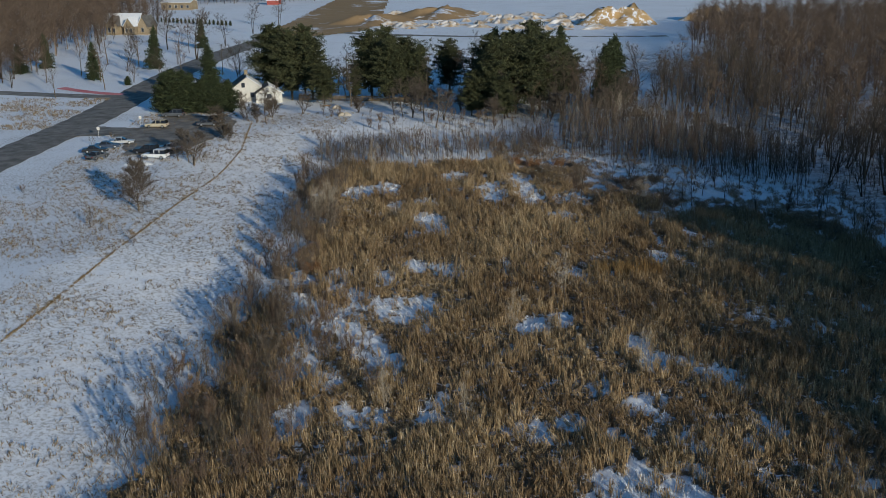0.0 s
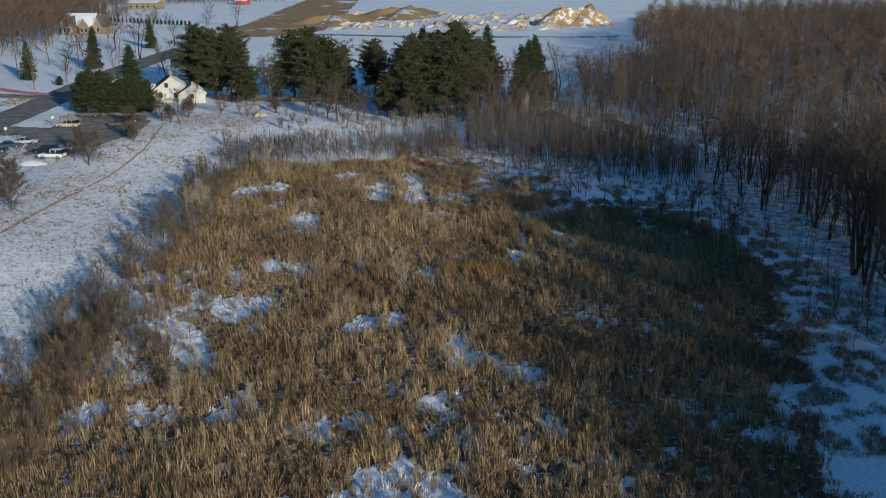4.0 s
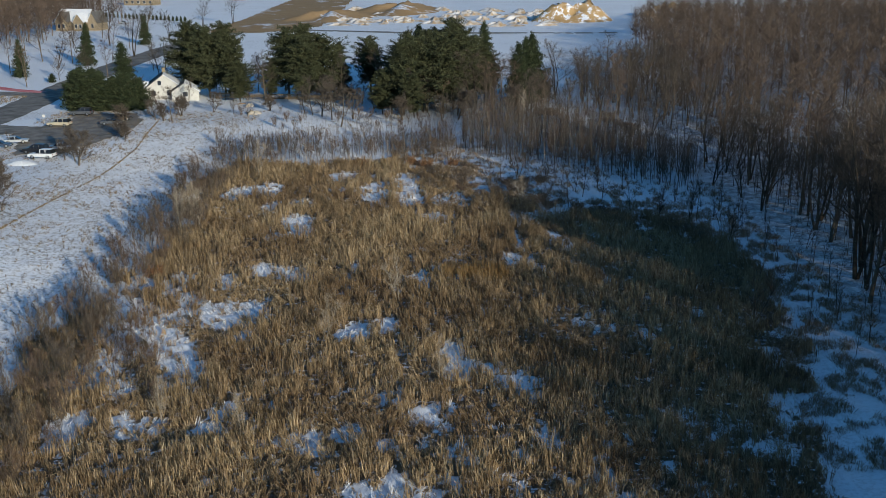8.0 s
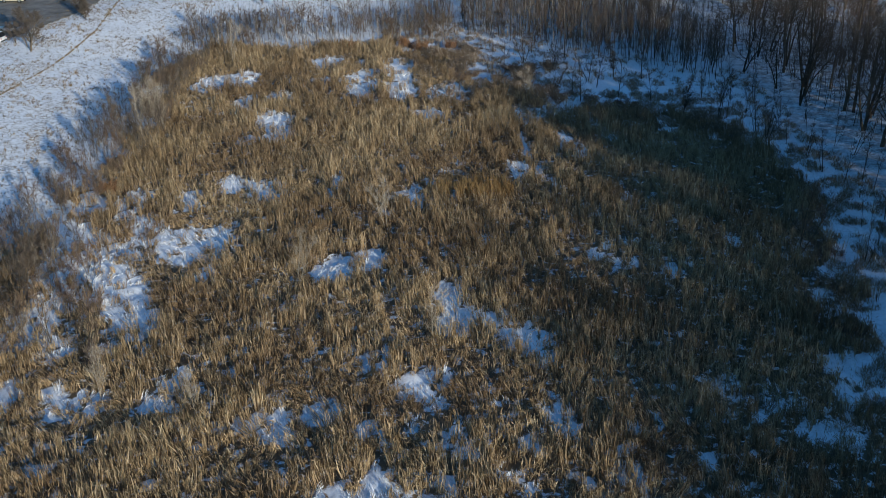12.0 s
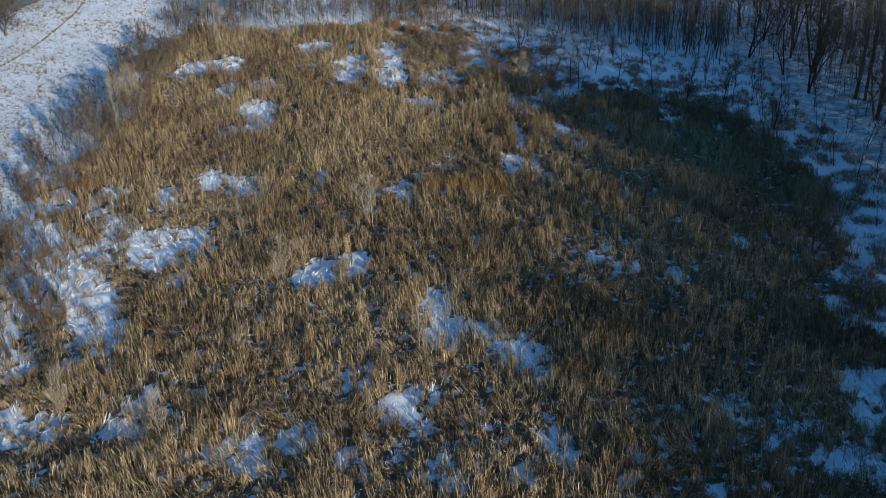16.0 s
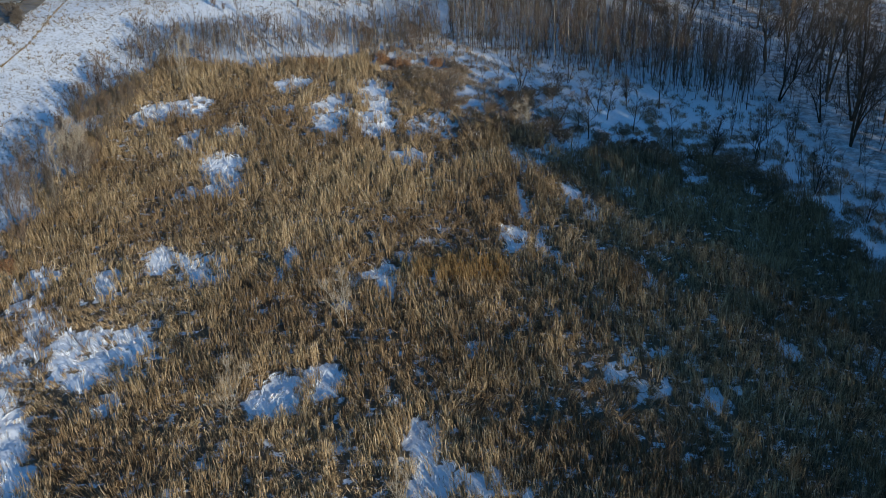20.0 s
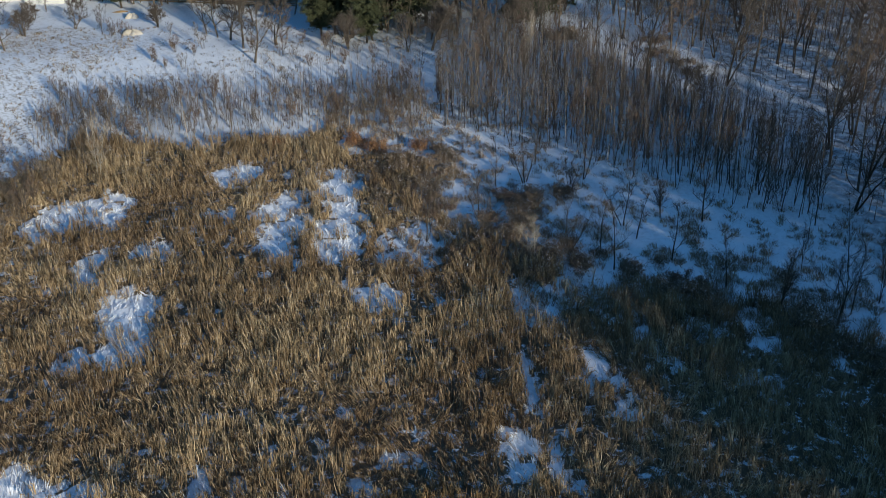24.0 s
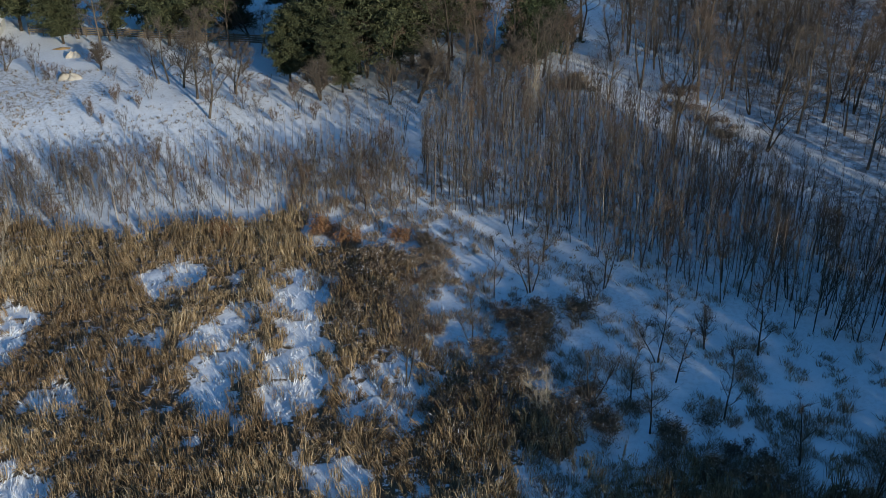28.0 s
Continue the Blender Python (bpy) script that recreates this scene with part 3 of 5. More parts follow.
def flattened_reeds():
    """Reeds bowed down by snow in the clearings, whole clumps one way, their white backs to the light."""
    x, y = scatter(-46, 60, 44, 182, 3.6)
    ok = (RNG.random(len(x)) < bare(x, y) * 1.1) & inside(x, y)
    x, y = x[ok], y[ok]
    n, each = len(x), 9
    a = 1.75 + 1.6 * (lattice(x, y, 4, 47) - 0.5) + RNG.normal(0, 0.30, n)
    way = np.repeat(np.stack([np.cos(a), np.sin(a)], 1), each, 0)
    fan = RNG.normal(0, 0.20, (n * each, 1))
    way = way + fan * np.stack([-way[:, 1], way[:, 0]], 1)
    size = RNG.uniform(0.35, 1.0, n)
    long = np.repeat(size, each) * RNG.uniform(0.5, 1.1, n * each)
    rise = np.repeat(RNG.uniform(0.10, 0.75, n) ** 1.5, each) * RNG.uniform(0.6, 1.2, n * each)
    X, Y = site(x, y)
    foot = np.stack([np.repeat(X, each), np.repeat(Y, each)], 1) + RNG.normal(0, 0.10, (n * each, 2))
    low = np.repeat(height(x, y), each)
    base = np.column_stack([foot, low])
    tip = np.column_stack([foot + way * (long * 0.8)[:, None], low + rise * long])
    bow = np.column_stack([np.zeros((n * each, 2)), 0.12 * long])
    tagged(new("flattened_reeds", blades_mesh("flattened_reeds", base, tip, RNG.uniform(0.025, 0.055, len(base)), REED_SNOWY, bow)), "bent reeds lying under snow", "reeds", kind="stuff")


flattened_reeds()


def grass_tufts():
    """Dry grass standing out of the snow of the field, and along its mown edge."""
    x, y = scatter(-112, -28, 55, 215, 5.0)
    ok = ~inside(x, y) & (RNG.random(len(x)) < 0.15 + 0.85 * smooth((lattice(x, y, 9, 55) - 0.35) / 0.3) * lattice(x, y, 2.5, 56)) & (x > -84 + 0.1 * (y - 150))
    x, y = x[ok], y[ok]
    base, tip = clumps(x, y, RNG.uniform(0.15, 0.5, len(x)), 0.12, 4, 0.35, 0.3)
    tagged(new("field_grass", blades_mesh("field_grass", base, tip, 0.06, TUFT)), "sparse dry grass tufts in a snowy field", "grass", kind="stuff")
    x, y = scatter(-134, -92, 196, 236, 2.5)
    ok = (x < -96 + 0.1 * (y - 200)) & (RNG.random(len(x)) < smooth((lattice(x, y, 6, 59) - 0.3) / 0.3))
    x, y = x[ok], y[ok]
    base, tip = clumps(x, y, RNG.uniform(0.2, 0.7, len(x)), 0.15, 5, 0.35, 0.3)
    tagged(new("verge_grass", blades_mesh("verge_grass", base, tip, 0.06, TUFT)), "dry grass on a snowy road verge", "grass", kind="stuff")
    line = np.array([(-66, 70), (-63.7, 86.6), (-61.2, 101.3), (-57.9, 120), (-55.5, 137), (-52, 157), (-50, 178), (-51, 203)])
    t = RNG.uniform(0, 7, 3600)
    t = t[lattice(t * 40, t, 1.0, 58) > 0.3]
    k = np.minimum(t.astype(int), 6)
    p = line[k] + (line[k + 1] - line[k]) * (t - k)[:, None] + RNG.normal(0, 0.07, (len(t), 2))
    base, tip = clumps(p[:, 0], p[:, 1], RNG.uniform(0.10, 0.3, len(t)), 0.05, 3, 0.3, 0.25)
    tagged(new("edge_grass", blades_mesh("edge_grass", base, tip, 0.06, TUFT)), "narrow line of uncut dry grass across the field", "grass", kind="stuff")
    x, y = scatter(4, 66, 60, 190, 7.0)
    e, within = off_edge(x, y), inside(x, y)
    wetland = inside(x, y, WET)
    near = np.where(within, np.where(wetland, 0.8, 0), np.exp(-np.maximum(e - 5, 0) / 9) * 0.9 + 0.06)
    ok = RNG.random(len(x)) < near * smooth((lattice(x, y, 1.6, 57) - 0.38) / 0.16)
    x, y = x[ok], y[ok]
    base, tip = clumps(x, y, RNG.uniform(0.25, 0.8, len(x)), 0.15, 18, 0.2, 0.3)
    x, y = scatter(-40, 50, 160, 214, 2.6)
    ok = ~inside(x, y) & (RNG.random(len(x)) < 0.08 + 0.5 * smooth((lattice(x, y, 3, 60) - 0.5) / 0.2))
    x, y = x[ok], y[ok]
    fb, ft = clumps(x, y, RNG.uniform(0.12, 0.45, len(x)), 0.14, 5, 0.3, 0.3)
    tagged(new("meadow_grass", blades_mesh("meadow_grass", fb, ft, 0.06, TUFT)), "dry grass poking through the snow north of the marsh", "grass", kind="stuff")
    tagged(new("sedge_hummocks", blades_mesh("sedge_hummocks", base, tip, 0.032, SEDGE)), "dark dry sedge hummocks in shaded snow", "grass", kind="stuff")


grass_tufts()


# ---- trees ----
def grow(seed, tall, limbs, reach, lean_up, subs, twigs, girth, start=0.25, wander=0.03, forks=0, twig_len=1.3, twig_w=0.045, up=0.5):
    """A leafless tree: trunk and limbs as tapered tubes, the crown as many fine twigs."""
    r = random.Random(seed)
    V, F, feet, tips = [], [], [], []

    def stem(p, way, length, r0, r1, pieces, sides, rise=0.0, bend=1.0):
        out = [(Vector(p), r0)]
        way = Vector(way).normalized()
        for k in range(pieces):
            way = (way + Vector((r.gauss(0, 1), r.gauss(0, 1), r.gauss(0, 1))) * wander * 3 * bend + Vector((0, 0, rise))).normalized()
            q = out[-1][0] + way * length / pieces
            rad = r0 + (r1 - r0) * (k + 1) / pieces
            tube(V, F, out[-1][0], q, out[-1][1], rad, sides)
            out.append((q, rad))
        return out

    def along(line, f):
        k = min(int(f * (len(line) - 1)), len(line) - 2)
        g = f * (len(line) - 1) - k
        return line[k][0].lerp(line[k + 1][0], g), line[k][1] * (1 - g) + line[k + 1][1] * g, (line[k + 1][0] - line[k][0]).normalized()

    def sprays(line, count, f0=0.2):
        for _ in range(count):
            p, _, w = along(line, r.uniform(f0, 1))
            d = (w * 0.7 + Vector((r.gauss(0, 1), r.gauss(0, 1), r.gauss(0, 1) + up)) * 0.55).normalized()
            feet.append(p)
            tips.append(p + d * twig_len * r.uniform(0.5, 1.3))

    stems = [stem((0, 0, -0.3), (r.gauss(0, 0.04), r.gauss(0, 0.04), 1), tall * 0.93, girth, girth * 0.12, 7, 6, 0.02, 0.4)]
    for _ in range(forks):
        a = r.uniform(0, 6.28)
        stems.append(stem((0.15 * math.cos(a), 0.15 * math.sin(a), -0.3), (0.35 * math.cos(a), 0.35 * math.sin(a), 1), tall * r.uniform(0.7, 0.95), girth * 0.8, girth * 0.1, 6, 5, 0.07, 0.6))
    for line in stems:
        for k in range(limbs):
            f = start + (1 - start) * (k + r.random()) / limbs * 0.97
            p, rad, w = along(line, f)
            a = k * 2.4 + r.uniform(-0.6, 0.6)
            out = Vector((math.cos(a), math.sin(a), lean_up * r.uniform(0.7, 1.3)))
            size = tall * reach * (1.15 - 0.8 * (f - start) / (1 - start)) * r.uniform(0.7, 1.2)
            limb = stem(p, out, size, max(rad * 0.5, 0.02), 0.015, 4, 4, 0.06)
            for s in range(subs):
                q, rr, ww = along(limb, r.uniform(0.25, 0.98))
                d = (ww + Vector((r.gauss(0, 1), r.gauss(0, 1), r.gauss(0, 1) + 0.3)) * 0.6).normalized()
                sub = stem(q, d, size * r.uniform(0.25, 0.5), max(rr * 0.55, 0.014), 0.008, 2, 3, 0.04)
                sprays(sub, twigs)
            sprays(limb, twigs, 0.5)
        sprays(line, twigs * 2, 0.8)
    return V, F, np.array(feet), np.array(tips), twig_w


def bare_tree(name, label, category, group, shape, bark, twig, crown_label=""):
    V, F, feet, tips, w = shape
    root = new(name)
    tagged(root, label, category, group)
    part("trunk", mesh_of("trunk", V, F, bark, True), root)
    part("crown", slivers_mesh("crown", feet, tips, w, twig), root, crown_label)
    return root


def conifer(name, label, seed, tall, reach, material, group, droop=0.25, gap=0.55, first=0.06, ragged=0.15, oval=False):
    """An evergreen: straight trunk, tiers of drooping boughs set with needle sprays."""
    r = random.Random(seed)
    V, F, feet, tips = [], [], [], []
    tube(V, F, (0, 0, -0.3), (0, 0, tall * 0.97), tall * 0.016, 0.02, 6)
    z = tall * first
    while z < tall * 0.985:
        f = (z / tall - first) / (1 - first)
        size = reach * (math.sin(math.pi * (0.18 + 0.80 * f)) ** 0.7 if oval else (1 - f) ** 0.7) * r.uniform(1 - ragged * 2, 1 + ragged) + 0.25
        for k in range(9 if f < 0.75 else 6):
            a, z0 = r.uniform(0, 6.28), z
            z = z0 + r.uniform(-0.6, 0.6)
            length = size * r.uniform(0.6, 1.1)
            out = Vector((math.cos(a), math.sin(a), 0))
            end = Vector((0, 0, z)) + out * length + Vector((0, 0, -droop * length + 0.2 * f * length + r.gauss(0, 0.2) * length))
            tube(V, F, (0, 0, z), end, 0.05, 0.012, 3)
            for s in range(int(12 + length * 22)):
                p = Vector((0, 0, z)).lerp(end, r.uniform(0.15, 1)) + Vector((r.gauss(0, 0.28), r.gauss(0, 0.28), r.gauss(0, 0.22)))
                d = (out * 0.3 + Vector((r.gauss(0, 0.6), r.gauss(0, 0.6), r.gauss(0.1, 0.6)))).normalized()
                feet.append(p - d * 0.1)
                tips.append(p + d * r.uniform(0.5, 1.0) * (0.34 + 0.06 * reach))
            z = z0
        z += gap * r.uniform(0.8, 1.2)
    root = new(name)
    tagged(root, label, "tree", group)
    part("trunk", mesh_of("trunk", V, F, BARK_DARK), root)
    part("crown", slivers_mesh("crown", np.array(feet), np.array(tips), 0.15, material), root, "dark green needles")
    return root


def plant(proto, spots, jitter=0.15, used=None, wide=1.0):
    """Sets the first spot with the thing itself and the others with copies."""
    for k, (x, y, s) in enumerate(spots):
        s *= 0.87 + 0.2 * float(smooth((y - 260) / 80))
        X, Y = site(x, y)
        m = pose(float(X), float(Y), at(x, y), RNG.normal(0, 1.5), RNG.normal(0, 1.5), RNG.uniform(0, 360)) @ Matrix.Diagonal((wide * s * RNG.uniform(1 - jitter, 1 + jitter),) * 2 + (s, 1))
        if k == 0 and used is None:
            proto.matrix_basis = m
        else:
            copy = copy_thing(proto, Matrix.Identity(4))
            copy.matrix_basis = m


def spread_over(poly, spacing, seed, limit=9999, skip=None):
    """Uneven spots inside an outline, none too near another."""
    r = np.random.default_rng(seed)
    poly = np.array(poly, float)
    lo, hi = poly.min(0), poly.max(0)
    got, cells = [], {}
    tries = int(np.prod(hi - lo) / spacing**2 * 4)
    P = r.uniform(lo, hi, (tries, 2))
    P = P[inside(P[:, 0], P[:, 1], poly)]
    for x, y in P:
        c = (int(x // spacing), int(y // spacing))
        near = [q for i in (-1, 0, 1) for j in (-1, 0, 1) for q in cells.get((c[0] + i, c[1] + j), ())]
        if all((x - u) ** 2 + (y - v) ** 2 > spacing**2 * 0.7 for u, v in near) and not (skip and skip(x, y)):
            cells.setdefault(c, []).append((x, y))
            got.append((float(x), float(y)))
            if len(got) >= limit:
                break
    return got


# ---- the kinds of leafless tree ----
BIG = [bare_tree("forest_tree", "tall leafless grey-brown forest tree", "tree", "trees of the forest",
                 grow(s, h, 13, rc, 0.85, 6, 10, g, st, 0.05, fk, 1.4, 0.030), b, t) for s, h, rc, g, st, fk, b, t in
       ((1, 20, 0.30, 0.26, 0.25, 0, BARK, TWIGS), (2, 22, 0.27, 0.30, 0.32, 1, BARK_DARK, TWIGS), (3, 18, 0.33, 0.24, 0.22, 1, BARK_DARK, TWIGS), (4, 20, 0.27, 0.24, 0.35, 0, BARK, TWIGS_RED), (5, 16, 0.36, 0.22, 0.22, 1, BARK, TWIGS))]
SAPLING = [bare_tree("sapling", "slim leafless sapling standing in snow", "tree", "young stand by the marsh",
                     grow(20 + s, h, 12, 0.16, 1.7, 2, 6, 0.065, 0.28, 0.025, fk, 0.9, 0.016, 1.2), BARK_DARK, t) for s, h, fk, t in ((1, 9.0, 0, TWIGS_MIXED), (2, 8, 1, TWIGS_RED), (3, 10, 0, TWIGS), (4, 7, 1, TWIGS_MIXED))]
YOUNG = [bare_tree("young_tree", "small spreading leafless tree in shaded snow", "tree", "scattered young trees",
                   grow(30 + s, h, 9, 0.26, 1.3, 5, 7, 0.09, 0.2, 0.04, fk, 0.9, 0.017), BARK_DARK, TWIGS) for s, h, fk in ((1, 7.5, 0), (2, 6, 2), (3, 9, 1))]
PALE = bare_tree("pale_tree", "small pale leafless tree standing among the reeds", "tree", "pale trees in the reeds",
                 grow(36, 7.0, 12, 0.2, 1.6, 3, 6, 0.045, 0.2, 0.03, 1, 0.8, 0.016), BARK_PALE, TWIGS_PALE)
SHRUB = [bare_tree("shrub", "leafless grey-brown shrub with many thin stems", "shrub", "shrubs round the marsh",
                   grow(40 + s, h * 1.15, 5, 0.22, 1.7, 2, 8, 0.030, 0.2, 0.05, 6, 0.9, 0.015, 1.2), BARK, t) for s, h, t in ((1, 4.6, TWIGS_RED), (2, 3.6, TWIGS_RED), (3, 6.2, TWIGS), (4, 5.2, TWIGS_MIXED))]
ORCHARD = [bare_tree("field_tree", "broad leafless tree in the snowy field", "tree", "trees of the north field",
                     grow(50 + s, h, 12, 0.42, 0.8, 8, 14, 0.17, 0.18, 0.06, fk, 0.8, 0.024), BARK, TWIGS) for s, h, fk in ((1, 7.5, 1), (2, 6.0, 2), (3, 9.5, 0))]
LONE = bare_tree("lone_tree", "round-crowned leafless tree alone in the snowy field", "tree", "", grow(58, 9.4, 54, 0.40, 0.45, 9, 18, 0.13, 0.14, 0.03, 0, 0.8, 0.034), BARK, TWIGS)
plant(LONE, [(-60.3, 133.5, 1.0)])


def split(spots, protos, low, high, seed, fresh=True):
    r = random.Random(seed)
    by = [[] for _ in protos]
    for x, y in spots:
        by[r.randrange(len(protos))].append((x, y, r.uniform(low, high)))
    for p, s in zip(protos, by):
        plant(p, s, used=None if fresh else True)


# ---- the east forest ----
EAST = [(66, 60), (64, 92), (72, 116), (68, 138), (64, 150), (68, 166), (76, 176), (62, 192), (52, 212), (58, 236), (68, 258), (92, 266), (86, 200), (84, 60)]


LANE_LINE = [(45.9, 222.6), (50.8, 220.0), (55.0, 210.7), (57.3, 201.0), (62.6, 195.8), (68.8, 190.4), (72.5, 184.1), (74.6, 178.9), (86, 166), (104, 146)]


def on_lane(x, y):
    return float(min_gap(x, y)) < 3.0


def min_gap(x, y):
    """How far a place lies from the lane."""
    d = 1e9
    for (x0, y0), (x1, y1) in zip(LANE_LINE, LANE_LINE[1:]):
        dx, dy = x1 - x0, y1 - y0
        k = min(1, max(0, ((x - x0) * dx + (y - y0) * dy) / (dx * dx + dy * dy)))
        d = min(d, math.hypot(x - x0 - k * dx, y - y0 - k * dy))
    return d


NAMED = [(47.7, 203.1), (53.7, 207.6), (52.5, 188.9), (54.6, 186.1), (76, 196.3), (77.2, 192.8), (76, 184.5), (79.4, 221.6), (74.1, 224.6), (86.7, 221.5)]
SPOTS = [p for p in spread_over(EAST, 4.4, 5, 290, on_lane) if min(math.hypot(p[0] - u, p[1] - v) for u, v in NAMED) > 4] + NAMED
split([p for p in SPOTS if p[1] < 135], BIG, 1.0, 1.25, 6)
split([p for p in SPOTS if p[1] >= 135], BIG, 0.6, 0.85, 7, False)
STAND = [(20, 175), (26, 173), (34, 168), (44, 158), (52, 153), (60, 148), (66, 160), (60, 182), (50, 197), (40, 203), (26, 198), (20, 188)]
split(spread_over(STAND, 1.9, 8, 298, on_lane), SAPLING, 0.8, 1.15, 9)
split(spread_over([(8, 174), (20, 175), (21, 192), (11, 186)], 2.6, 25, 18), SAPLING, 0.6, 0.95, 26, False)
EDGE = [(58, 70), (62, 70), (66, 100), (70, 118), (66, 136), (56, 148), (52, 140), (60, 122), (62, 104), (54, 90)]
split(spread_over(EDGE, 4.2, 10, 40), SAPLING, 0.6, 0.95, 11, False)


def far_woods(name, label, poly, spacing, seed, tall, material, each=60, broad=1.0):
    """Woods too far off to tell tree from tree."""
    spots = np.array(spread_over(poly, spacing, seed))
    r = np.random.default_rng(seed)
    n = len(spots)
    h = tall * r.uniform(0.75, 1.15, n)
    z0 = height(spots[:, 0], spots[:, 1])
    trunk_b = np.column_stack([*site(spots[:, 0], spots[:, 1]), z0 - 0.2])
    trunk_t = trunk_b + np.column_stack([r.normal(0, 0.6, (n, 2)), h])
    f = r.uniform(0.30, 1, (n, each))
    foot = trunk_b[:, None] + (trunk_t - trunk_b)[:, None] * f[..., None]
    a = r.uniform(0, 6.28, (n, each))
    L = h[:, None] * 0.24 * (1.25 - f) * r.uniform(0.6, 1.4, (n, each)) + 0.8
    tip = foot + np.stack([np.cos(a) * L, np.sin(a) * L, L * r.uniform(0.3, 1.1, (n, each))], -1)
    foot2 = foot + (tip - foot) * 0.35 + r.normal(0, 0.5, foot.shape)
    tip2 = tip + r.normal(0, 0.9, tip.shape) + [0, 0, 0.6]
    base = np.concatenate([trunk_b, foot.reshape(-1, 3), foot2.reshape(-1, 3)])
    tips = np.concatenate([trunk_t, tip.reshape(-1, 3), tip2.reshape(-1, 3)])
    w = np.concatenate([np.full(n, 0.34), np.full(n * each, 0.060 * broad), np.full(n * each, 0.045 * broad)])
    tagged(new(name, slivers_mesh(name, base, tips, w, material)), label, "woods", kind="stuff")


far_woods("east_woods", "brown leafless woods stretching away", [(96, -60), (88, 200), (88, 258), (104, 340), (140, 430), (380, 500), (380, 60), (240, -60)], 6.0, 61, 13, TWIGS_WOODS, 100, 1.4)
far_woods("south_woods", "tall leafless woods south of the marsh", [(74, -130), (69, -20), (63, 24), (98, 24), (145, -130)], 3.4, 63, 22, TWIGS, 85, 1.15)
far_woods("edge_woods", "leafless woods along the marsh", [(60.5, 25), (64, 60), (68, 92), (76, 114), (75, 134), (94, 134), (98, 25)], 4.7, 64, 20.5, TWIGS, 72, 1.0)
far_woods("west_woods", "leafless woods behind the houses", [(-130.4, 259.6), (-124.5, 270.0), (-135.3, 329.1), (-128.1, 345.7), (-128.3, 373.9), (-159.8, 475.7), (-138, 402), (-116, 424), (-120, 436), (-152, 446), (-160, 540), (-60, 590), (-60, 720), (-340, 720), (-340, 262)], 4.6, 62, 14, TWIGS_WOODS, 80, 1.8)

def thin_stand(name, label, poly, spacing, seed, low, high, limit, material):
    """Young stems past counting."""
    spots = np.array(spread_over(poly, spacing, seed, limit, on_lane))
    r = np.random.default_rng(seed)
    n, each = len(spots), 24
    h = r.uniform(low, high, n)
    foot = np.column_stack([*site(spots[:, 0], spots[:, 1]), height(spots[:, 0], spots[:, 1]) - 0.2])
    top = foot + np.column_stack([r.normal(0, 0.35, (n, 2)), h])
    f = r.uniform(0.35, 1, (n, each))
    tf = foot[:, None] + (top - foot)[:, None] * f[..., None]
    a, L = r.uniform(0, 6.28, (n, each)), r.uniform(0.4, 1.2, (n, each))
    tt = tf + np.stack([np.cos(a) * L * 0.5, np.sin(a) * L * 0.5, L], -1)
    base, tips = np.concatenate([foot, tf.reshape(-1, 3)]), np.concatenate([top, tt.reshape(-1, 3)])
    w = np.concatenate([r.uniform(0.055, 0.115, n), np.full(n * each, 0.018)])
    tagged(new(name, slivers_mesh(name, base, tips, w, material)), label, "woods", kind="stuff")


thin_stand("young_stand", "dense stand of thin leafless stems", [(20, 176), (27, 174), (35, 169), (46, 158), (60, 150), (68, 164), (60, 184), (50, 198), (40, 205), (26, 199), (20, 190)], 1.0, 66, 4.5, 9, 2000, TWIGS_MIXED)
thin_stand("undergrowth", "thin leafless undergrowth between forest trees", [(64, 60), (66, 96), (74, 118), (70, 140), (66, 150), (70, 168), (78, 178), (64, 194), (54, 214), (60, 250), (100, 250), (100, 60)], 1.6, 67, 3, 9, 2000, TWIGS)
thin_stand("north_thicket", "airy grey leafless saplings along the marsh", [(-34, 170), (-20, 173), (-4, 175), (10, 173), (18, 172), (18, 194), (4, 191), (-14, 187), (-34, 184)], 1.1, 68, 2.0, 6.5, 520, TWIGS_MIXED)

# ---- shrubs and small trees round the marsh ----
split(spread_over([(-46, 62), (-34, 58), (-29, 70), (-33, 100), (-38, 104), (-43, 90)], 2.4, 12, 56), SHRUB, 0.6, 1.1, 14)
split(spread_over([(-39, 104), (-30, 108), (-28, 138), (-27, 160), (-36, 168), (-37, 140)], 2.8, 15, 54), SHRUB, 0.7, 1.15, 16, False)
split(spread_over([(-34, 172), (-8, 176), (8, 177), (18, 176), (17, 190), (-8, 187), (-34, 186)], 2.2, 13, 85), SHRUB, 0.5, 0.95, 17, False)
split([(-30.3, 132), (-32.5, 133), (-28.9, 134.5), (-31, 136), (-26.4, 158.8), (-24, 162), (-29, 128), (-27.6, 80.1), (-25, 83), (-24, 79)], SAPLING, 0.7, 0.95, 18, False)
split([(-33.4, 97.3), (-28.3, 86.3), (-27.9, 92.9), (-39.7, 92.6), (-38.0, 100.8), (-34.9, 108.0), (-22.4, 76.3), (-33.8, 93.4), (-30.3, 98.1), (-30.6, 90.2), (-38.8, 98.6), (-25.2, 85.6), (-29.2, 91.6)], SHRUB, 0.7, 1.1, 103, False)
split([(22.3, 152.6), (30.8, 144.6), (34.4, 145), (38.1, 149.4), (41.5, 142.8), (38.9, 147), (28.8, 160), (25.2, 159.6), (33.7, 157.3), (28.7, 170), (47.3, 150), (45.5, 138), (49.5, 134.6), (35, 141.5),
       (17.2, 156), (16, 147.5), (42.8, 151), (58.6, 124.6), (48.7, 92.4), (36, 160), (31, 165), (54, 132)], YOUNG, 0.75, 1.1, 19)
